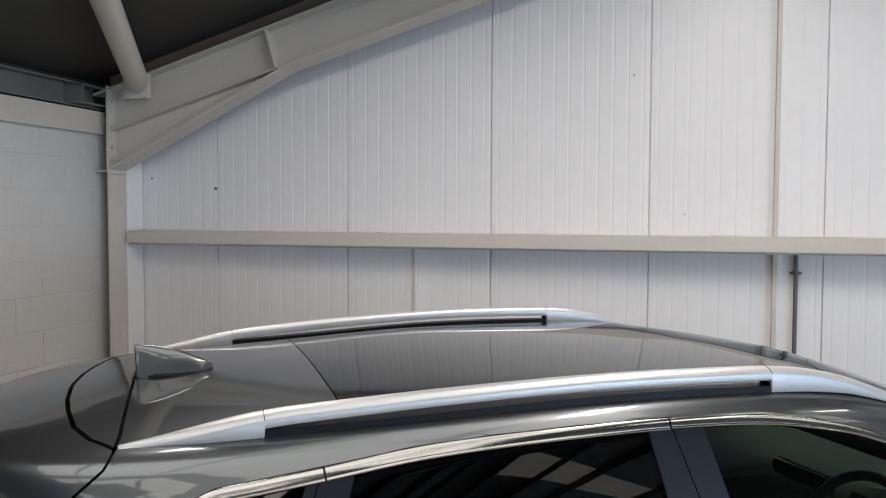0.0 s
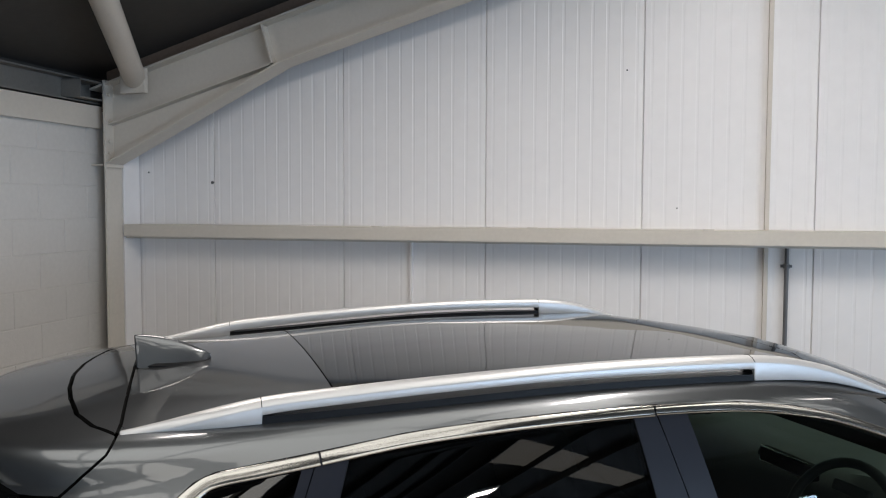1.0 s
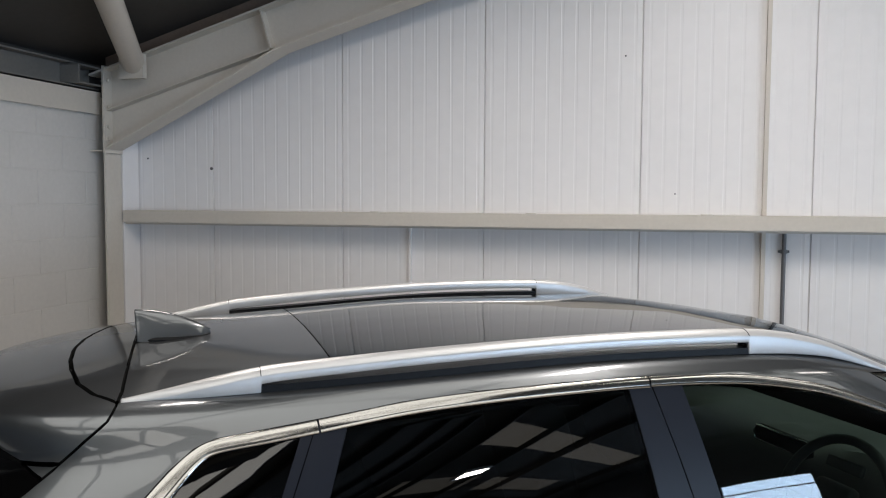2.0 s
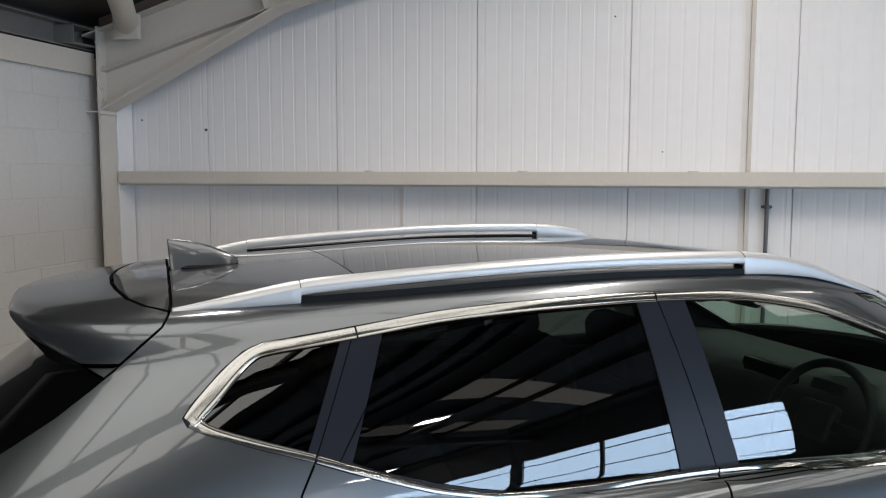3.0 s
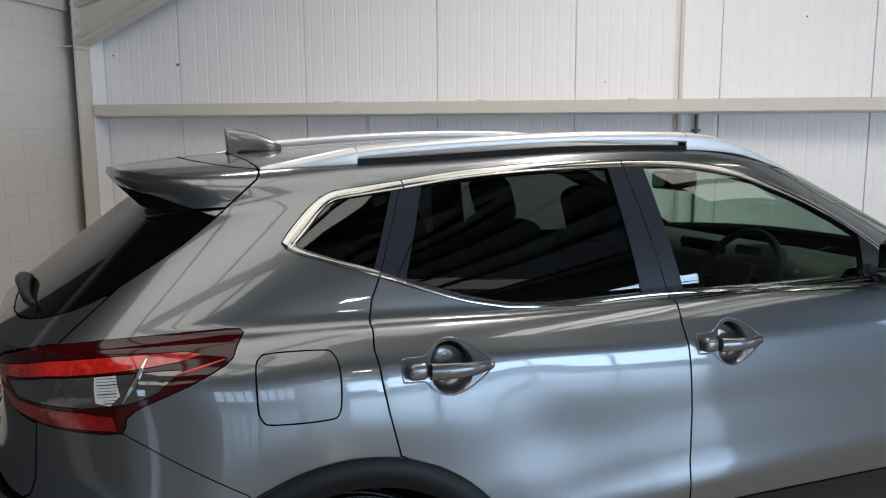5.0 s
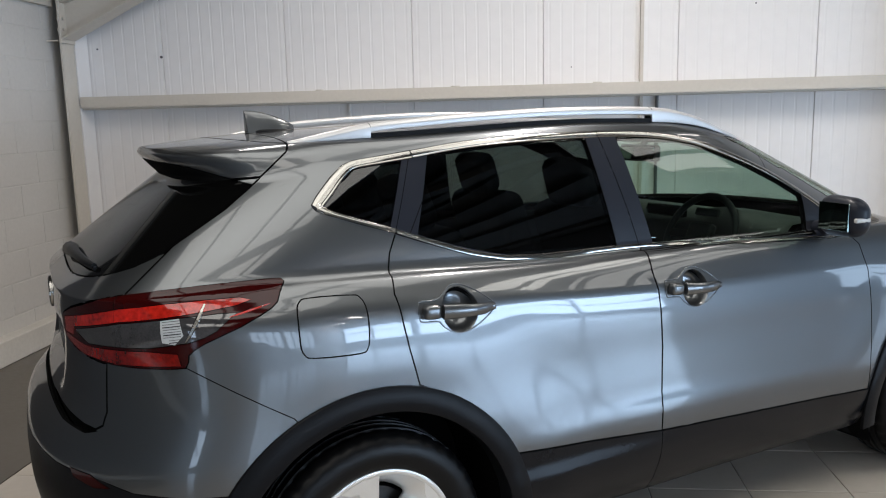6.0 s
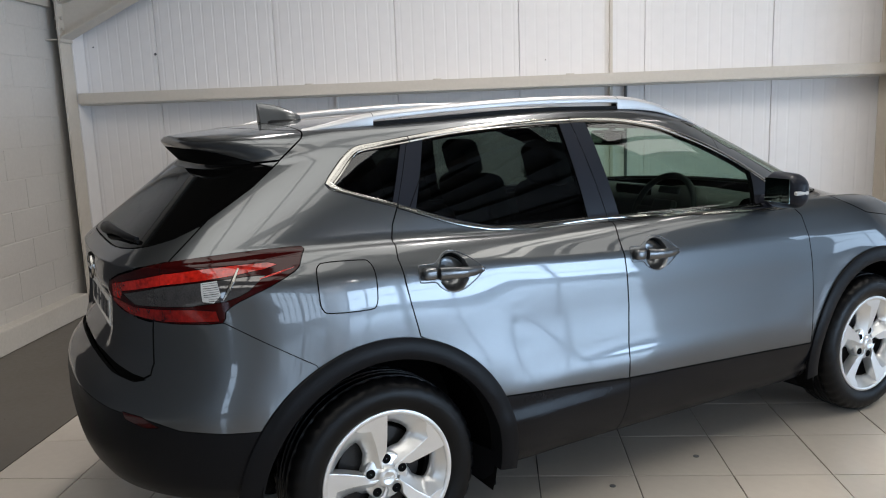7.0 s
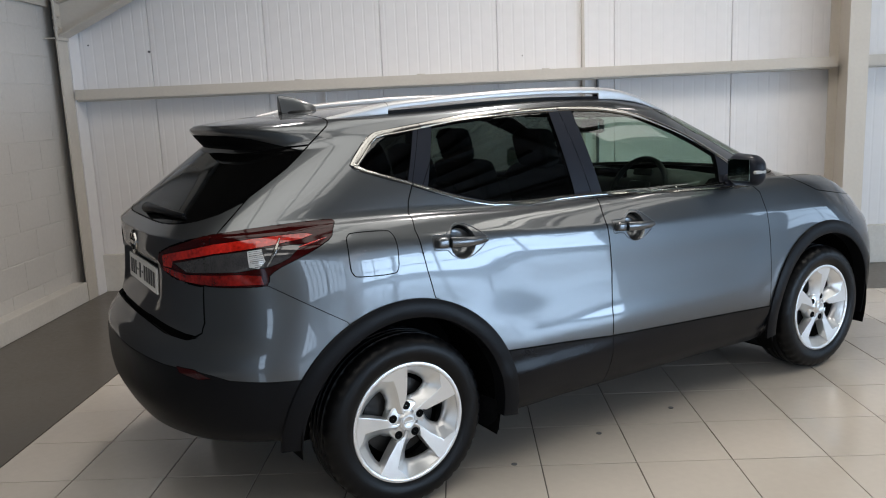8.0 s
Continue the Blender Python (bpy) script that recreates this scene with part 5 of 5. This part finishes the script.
# door mirrors
for side in (-1, 1):
    bm = bmesh.new()
    soft_box(bm, (0, 0, 0), (0.125, 0.205, 0.160), 0.055, 6)
    for v in bm.verts:
        front = max(0.0, v.co.x) / 0.0625
        v.co.y *= 1.0 - 0.28 * front
        v.co.z *= 1.0 - 0.22 * front - 0.12 * max(0.0, side * v.co.y) / 0.1
        v.co.z -= 0.10 * v.co.x
    at = Matrix.Translation((1.935, side * 0.910, 1.170)) @ Matrix.Rotation(radians(side * 8), 4, "Z")
    bmesh.ops.transform(bm, matrix=at, verts=bm.verts[:])
    mirror_ob = part("door_mirror", bm, M_GLOSSBLACK, car, "black door mirror housing", smooth=True)
    bm = bmesh.new()
    soft_box(bm, (-0.0615, 0, 0.004), (0.005, 0.142, 0.104), 0.0012, 1)
    bmesh.ops.transform(bm, matrix=at, verts=bm.verts[:])
    part("mirror_glass", bm, M_MIRROR, mirror_ob, "mirror glass")
    bm = bmesh.new()
    soft_box(bm, (-0.02, side * 0.094, -0.004), (0.07, 0.018, 0.018), 0.006, 2)
    bmesh.ops.transform(bm, matrix=at, verts=bm.verts[:])
    part("side_repeater", bm, M_WHITELENS, mirror_ob, "clear side repeater")
    bm = bmesh.new()
    tube(bm, [(1.96, side * 0.77, 1.105), (1.955, side * 0.82, 1.115), (1.945, side * 0.86, 1.13)], [0.036, 0.03, 0.028], 12)
    part("mirror_arm", bm, M_GLOSSBLACK, mirror_ob, smooth=True)

# wheels
def wheel_thing():
    """One wheel facing -y, its hub at the origin."""
    hub = new("wheel")
    bm = bmesh.new()
    half = [(0.236, -0.094), (0.243, -0.102), (0.262, -0.111), (0.290, -0.114), (0.315, -0.109), (0.331, -0.098), (0.341, -0.084), (0.345, -0.064), (0.345, -0.058), (0.337, -0.055), (0.337, -0.047), (0.3455, -0.044), (0.346, -0.022), (0.337, -0.019), (0.337, -0.010), (0.346, -0.007)]
    prof = half + [(r, -y) for r, y in half[::-1]]
    lathe(bm, prof, 160, lambda i, k: -0.006 if (5 <= i <= 8 or 5 <= len(prof) - 1 - i <= 8) and k % 4 == 0 else 0)
    part("tyre", bm, M_RUBBER, hub, "black rubber tyre", smooth=True)
    bm = bmesh.new()
    lathe(bm, [(0.2215, -0.070), (0.2215, -0.098), (0.2245, -0.1025), (0.232, -0.1045), (0.2395, -0.103), (0.242, -0.097), (0.236, -0.090)], 96)
    rim = part("rim", bm, M_ALLOY, hub, "silver alloy rim with five broad spokes", smooth=True)
    bm = bmesh.new()
    lathe(bm, [(0.218, 0.09), (0.205, 0.02), (0.205, -0.05), (0.2215, -0.072)], 72)
    part("barrel", bm, M_BARREL, rim, "inside of the rim, darkened for shade", smooth=True)
    on = lambda r, a: (r * math.cos(radians(a)), r * math.sin(radians(a)))
    for k in range(5):
        bm = bmesh.new()
        th = radians(90 + 72 * k)
        # the broad lit face, then the face that falls away beside it
        face = [(0.030, 0.010), (0.046, 0.0165), (0.062, 0.0185), (0.076, 0.011), (0.090, 0.001), (0.15, -0.003), on(0.2285, -1)] + [on(0.229, q) for q in (6, 13, 20, 27)] + [(0.192, 0.113), (0.182, 0.085), (0.179, 0.058), (0.150, 0.048), (0.122, 0.040), (0.080, 0.032), (0.0375, 0.024)]
        near = [(0.0375, 0.024), (0.080, 0.032), (0.122, 0.040), (0.150, 0.048), (0.179, 0.058), (0.192, 0.113), on(0.229, 34), on(0.229, 46), on(0.229, 58), on(0.229, 71)]
        far = [on(0.080, 66), on(0.098, 50), on(0.112, 39), on(0.138, 35), on(0.160, 34.5), on(0.168, 36), on(0.174, 42), on(0.180, 51), on(0.186, 61), on(0.192, 71)]
        dish = lambda u, v: -0.088 - 0.0135 * min(1.0, max(0.0, (math.hypot(u, v) - 0.06) / 0.165)) ** 1.2
        front = [bm.verts.new((u, dish(u, v), v)) for u, v in face]
        back = [bm.verts.new((u, dish(u, v) + 0.05, v)) for u, v in face]
        fs = [bm.faces.new(front), bm.faces.new(back[::-1])]
        for i in range(len(front)):
            j = (i + 1) % len(front)
            fs.append(bm.faces.new((front[j], front[i], back[i], back[j])))
        bmesh.ops.recalc_face_normals(bm, faces=fs)
        # the flank falls away smoothly from the face to the opening
        rows = []
        for i, (p, q) in enumerate(zip(near, far)):
            row = []
            for t in (0.0, 0.33, 0.66, 1.0):
                u, v = p[0] + (q[0] - p[0]) * t, p[1] + (q[1] - p[1]) * t
                row.append(bm.verts.new((u, dish(u, v) + 0.040 * t ** 1.1, v)))
            row.append(bm.verts.new((q[0], -0.045, q[1])))
            rows.append(row)
        fs = []
        for p, q in zip(rows, rows[1:]):
            for i in range(4):
                fs.append(bm.faces.new((p[i], p[i + 1], q[i + 1], q[i])))
        bmesh.ops.recalc_face_normals(bm, faces=fs)
        for f in fs:
            f.smooth = True
        if fs[0].normal.y > 0:
            bmesh.ops.reverse_faces(bm, faces=fs)
        bmesh.ops.bevel(bm, geom=[e for e in bm.edges if len(e.link_faces) == 2 and e.calc_face_angle(0) > 0.9], offset=0.0016, segments=2, affect="EDGES", profile=0.6)
        bmesh.ops.triangulate(bm, faces=[f for f in bm.faces if len(f.verts) > 4])
        bmesh.ops.transform(bm, matrix=Matrix.Rotation(-th, 4, "Y"), verts=bm.verts[:])
        part("spoke", bm, M_ALLOY, rim)
    bm = bmesh.new()
    lathe(bm, [(0.001, -0.0905), (0.033, -0.0905), (0.038, -0.084), (0.044, -0.079), (0.074, -0.077), (0.081, -0.074), (0.084, -0.066), (0.084, -0.03), (0.001, -0.03)], 40)
    part("hub_face", bm, M_ALLOY, rim, smooth=True)
    bm = bmesh.new()
    lathe(bm, [(0.001, -0.0935), (0.019, -0.0935), (0.021, -0.0955), (0.025, -0.0955), (0.027, -0.0935), (0.030, -0.0930), (0.032, -0.0905)], 40)
    box(bm, (-0.019, -0.0957, -0.003), (0.019, -0.093, 0.003), 0.0008)
    part("centre_cap", bm, M_ALLOY, rim, "silver centre cap with a plain ring", smooth=True)
    # black discs painted for the shade in the bolt holes
    for k in range(5):
        a = radians(88 + 72 * k)
        c = (0.062 * math.cos(a), 0.062 * math.sin(a))
        bm = bmesh.new()
        lathe(bm, [(0.0165, -0.072), (0.0165, -0.0800), (0.0153, -0.0806), (0.0145, -0.0790), (0.001, -0.0786)], 18)
        bmesh.ops.translate(bm, vec=(c[0], 0, c[1]), verts=bm.verts[:])
        part("bolt_hole", bm, M_DARK, rim)
    bm = bmesh.new()
    lathe(bm, [(0.001, -0.02), (0.075, -0.02), (0.155, -0.012), (0.155, 0.012), (0.001, 0.012)], 48)
    part("brake_disc", bm, M_DISC, hub, "brake disc, darkened for the shade inside the wheel", smooth=False)
    # black sheet added to keep the wheel's inside dark
    bm = bmesh.new()
    lathe(bm, [(0.001, 0.03), (0.206, 0.03)], 32)
    part("back_plate", bm, M_DARK, hub)
    return hub


first = wheel_thing()
first.parent = car
first.location = (0, -0.772, HUB_Z)
for x, side in ((AXLE_F, -1), (0.0, 1), (AXLE_F, 1)):
    w = copy_thing(first, pose(x, side * 0.772, HUB_Z, 0, 0, 0 if side < 0 else 180) @ pose(0, 0, 0, 0, 16 if (x and side < 0) else 0, 0))
    w.parent = car
tagged(first, "silver five-spoke alloy wheel with black tyre")

# underside: plain box added to keep light from under the car
bm = bmesh.new()
box(bm, (-0.36, -0.60, 0.25), (3.2, 0.60, 0.345), 0.03)
part("underbody", bm, M_DARK, car, "black underside of the car")
# cabin
bm = bmesh.new()
box(bm, (0.52, -0.74, 0.35), (2.1, 0.74, 0.42))
box(bm, (-0.55, -0.50, 0.35), (0.50, 0.50, 0.42))
box(bm, (2.10, -0.72, 0.42), (2.16, 0.72, 1.04))
box(bm, (-0.62, -0.62, 0.42), (-0.58, 0.62, 1.08))
for s in (-1, 1):
    box(bm, (0.52, s * 0.74, 0.40), (2.1, s * 0.70, 1.07), 0.01)
    box(bm, (-0.5, s * 0.72, 0.84), (0.50, s * 0.69, 1.07), 0.01)
cabin = part("cabin", bm, M_TRIM, car, "dark plastic cabin lining")
# inner lining of roof and pillars, left open at the panes; black to shade the panel gaps
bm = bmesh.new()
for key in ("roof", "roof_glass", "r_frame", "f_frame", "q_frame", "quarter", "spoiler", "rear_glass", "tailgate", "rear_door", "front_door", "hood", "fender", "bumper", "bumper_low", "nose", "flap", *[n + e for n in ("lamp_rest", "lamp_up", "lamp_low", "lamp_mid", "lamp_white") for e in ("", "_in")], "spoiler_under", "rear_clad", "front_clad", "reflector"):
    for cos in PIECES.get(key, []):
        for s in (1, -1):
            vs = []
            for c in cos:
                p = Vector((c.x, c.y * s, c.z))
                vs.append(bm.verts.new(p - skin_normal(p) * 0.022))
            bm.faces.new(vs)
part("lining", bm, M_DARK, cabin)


def seat(x, y, width, z_seat, lean, bench=False):
    bm = bmesh.new()
    soft_box(bm, (x + 0.26, y, z_seat), (0.52, width, 0.18), 0.06, 4)
    part("seat_cushion", bm, M_SEAT, cabin, "black cloth seat cushion", smooth=True)
    bm = bmesh.new()
    m = Matrix.Translation((x, y, z_seat + 0.05)) @ Matrix.Rotation(radians(-lean), 4, "Y")
    soft_box(bm, (0, 0, 0.30), (0.15, width, 0.62), 0.06, 4, m)
    part("seat_back", bm, M_SEAT, cabin, "black cloth seat back", smooth=True)
    for dy in ((-0.42, 0.0, 0.42) if bench else (0.0,)):
        bm = bmesh.new()
        soft_box(bm, (-0.005, dy, 0.70), (0.10, 0.26, 0.19), 0.045, 4, m)
        part("headrest", bm, M_SEAT, cabin, "black padded headrest", smooth=True)


seat(1.25, -0.36, 0.50, 0.60, 16)
seat(1.25, 0.36, 0.50, 0.60, 16)
seat(0.57, 0.0, 1.26, 0.59, 20, True)
bm = bmesh.new()
rows = []
for k in range(25):
    y = -0.70 + 1.40 * k / 24
    hood_up = 0.045 * math.exp(-((y + 0.36) / 0.17) ** 2)
    rows.append([bm.verts.new((x, y, z)) for x, z in ((1.86, 0.62), (1.82, 0.92), (1.835, 1.06 + hood_up * 0.5), (1.90, 1.115 + hood_up), (2.03, 1.125 + hood_up * 0.4), (2.30, 1.09))])
for a, b in zip(rows, rows[1:]):
    for i in range(5):
        bm.faces.new((a[i], a[i + 1], b[i + 1], b[i]))
part("dashboard", bm, M_TRIM, cabin, "dark plastic dashboard", smooth=True)
bm = bmesh.new()
ring = [(0.185 * math.cos(a), 0.185 * math.sin(a), 0) for a in [2 * math.pi * k / 40 for k in range(40)]]
tube(bm, ring, 0.015, 10, closed=True)
soft_box(bm, (0, 0, 0.0), (0.12, 0.14, 0.04), 0.018, 3)
for a in (0, 180, 270):
    soft_box(bm, (0.11 * math.cos(radians(a + 90)), 0.11 * math.sin(radians(a + 90)), 0), (0.035 if a == 270 else 0.035, 0.13, 0.018), 0.006, 2)
bmesh.ops.transform(bm, matrix=Matrix.Translation((1.74, -0.36, 1.045)) @ Matrix.Rotation(radians(-66), 4, "Y"), verts=bm.verts[:])
part("steering_wheel", bm, M_TRIM, cabin, "black steering wheel", smooth=True)
bm = bmesh.new()
soft_box(bm, (1.69, -0.03, 1.395), (0.035, 0.25, 0.075), 0.016, 4)
tube(bm, [(1.70, -0.03, 1.42), (1.74, -0.03, 1.47)], 0.014, 10)
inside_mirror = part("inside_mirror", bm, M_TRIM, cabin, "black rear-view mirror", smooth=True)
bm = bmesh.new()
soft_box(bm, (1.671, -0.03, 1.395), (0.003, 0.225, 0.055), 0.001, 1)
part("mirror_glass", bm, M_MIRROR, inside_mirror, "mirror glass")
# air vent in the middle of the dashboard, in a chrome surround
bm = bmesh.new()
soft_box(bm, (1.838, -0.055, 1.125), (0.03, 0.235, 0.05), 0.006, 2)
vent = part("air_vent", bm, M_DARK, cabin, "black air vent with a chrome surround")
bm = bmesh.new()
tube(bm, [(1.823, y, z) for y, z in ((-0.17, 1.102), (0.055, 1.102), (0.065, 1.125), (0.055, 1.15), (-0.17, 1.15), (-0.176, 1.125))], 0.0035, 8, closed=True)
part("surround", bm, M_CHROME, vent, "thin chrome surround", smooth=True)
# sun visors and the roof console
for y in (-0.34, 0.34):
    bm = bmesh.new()
    soft_box(bm, (1.53, y, 1.468), (0.14, 0.34, 0.016), 0.007, 3)
    part("sun_visor", bm, M_TRIM, cabin, "folded sun visor", smooth=True)

# ---- pieces of floor and wall ----
def tile_mesh(size, height, bevel):
    """A slab with a small chamfer round its top."""
    bm = bmesh.new()
    h, t = size / 2, size / 2 - bevel
    lo = [bm.verts.new((x, y, -height)) for x, y in ((-h, -h), (h, -h), (h, h), (-h, h))]
    mid = [bm.verts.new((x, y, -bevel * 0.6)) for x, y in ((-h, -h), (h, -h), (h, h), (-h, h))]
    hi = [bm.verts.new((x, y, 0)) for x, y in ((-t, -t), (t, -t), (t, t), (-t, t))]
    bm.faces.new(hi)
    for a, b in ((lo, mid), (mid, hi)):
        for k in range(4):
            bm.faces.new((a[k], a[(k + 1) % 4], b[(k + 1) % 4], b[k]))
    me = bpy.data.meshes.new("tile")
    bm.to_mesh(me)
    bm.free()
    return me


tile_data = tile_mesh(TILE - 0.0048, 0.006, 0.0012)
tile_data.materials.append(M_TILE)
floor_tiles = tagged(new("floor_tiling"), "beige square floor tiles with dark joints", kind="structure")
floor_tiles.matrix_basis = ROOM
rest = bmesh.new()
count = 0
for i in range(46):
    for j in range(-34, 7):
        r, n = TILE_R + (i + 0.5) * TILE, TILE_N + (j + 0.5) * TILE
        if n + TILE / 2 > TILE_END + 0.25 or n < N_FRONT or r + TILE / 2 > R_RIGHT:
            continue
        if i < 17 and -9 <= j:
            ob = new("tile", tile_data)
            ob.parent = floor_tiles
            ob.location = (r, n, -0.0004 * ((i * 7 + j * 5) % 3))
            count += 1
        else:
            h = TILE / 2 - 0.0024
            rest.faces.new([rest.verts.new((r + a * h, n + b * h, -0.0004)) for a, b in ((-1, -1), (1, -1), (1, 1), (-1, 1))])
more = part("tiles", rest, M_TILE, floor_tiles)
tagged(more, "beige floor tiles further off", kind="stuff")

for course in range(12):
    z0 = 0.045 + 0.225 * course
    for k in range(-1, 4):
        n0 = 2.52 + (0.0 if course % 2 == 0 else 0.225) - 0.45 * k
        a, b = max(n0 + 0.004, 1.204), min(n0 + 0.446, 3.09)
        if b - a < 0.05 or z0 + 0.22 > 2.56:
            continue
        bm = bmesh.new()
        z_low = max(z0, 0.0)
        box(bm, (R_LEFT - 0.05, a, z_low + 0.003), (R_LEFT + 0.0, b, z0 + 0.222), 0.004)
        part("block", bm, M_BLOCK, wall_left)

for r, n in ((0.894, -0.402), (1.312, -0.105), (1.721, 0.176)):
    bm = bmesh.new()
    tube(bm, [(r, n, -0.004), (r, n, 0.002)], 0.013, 18)
    tagged(link_mesh("floor_plug", bm, M_PIPE, None, "small round black plug set in the floor tiles", False, ROOM), category="plug", group="plugs in the floor")
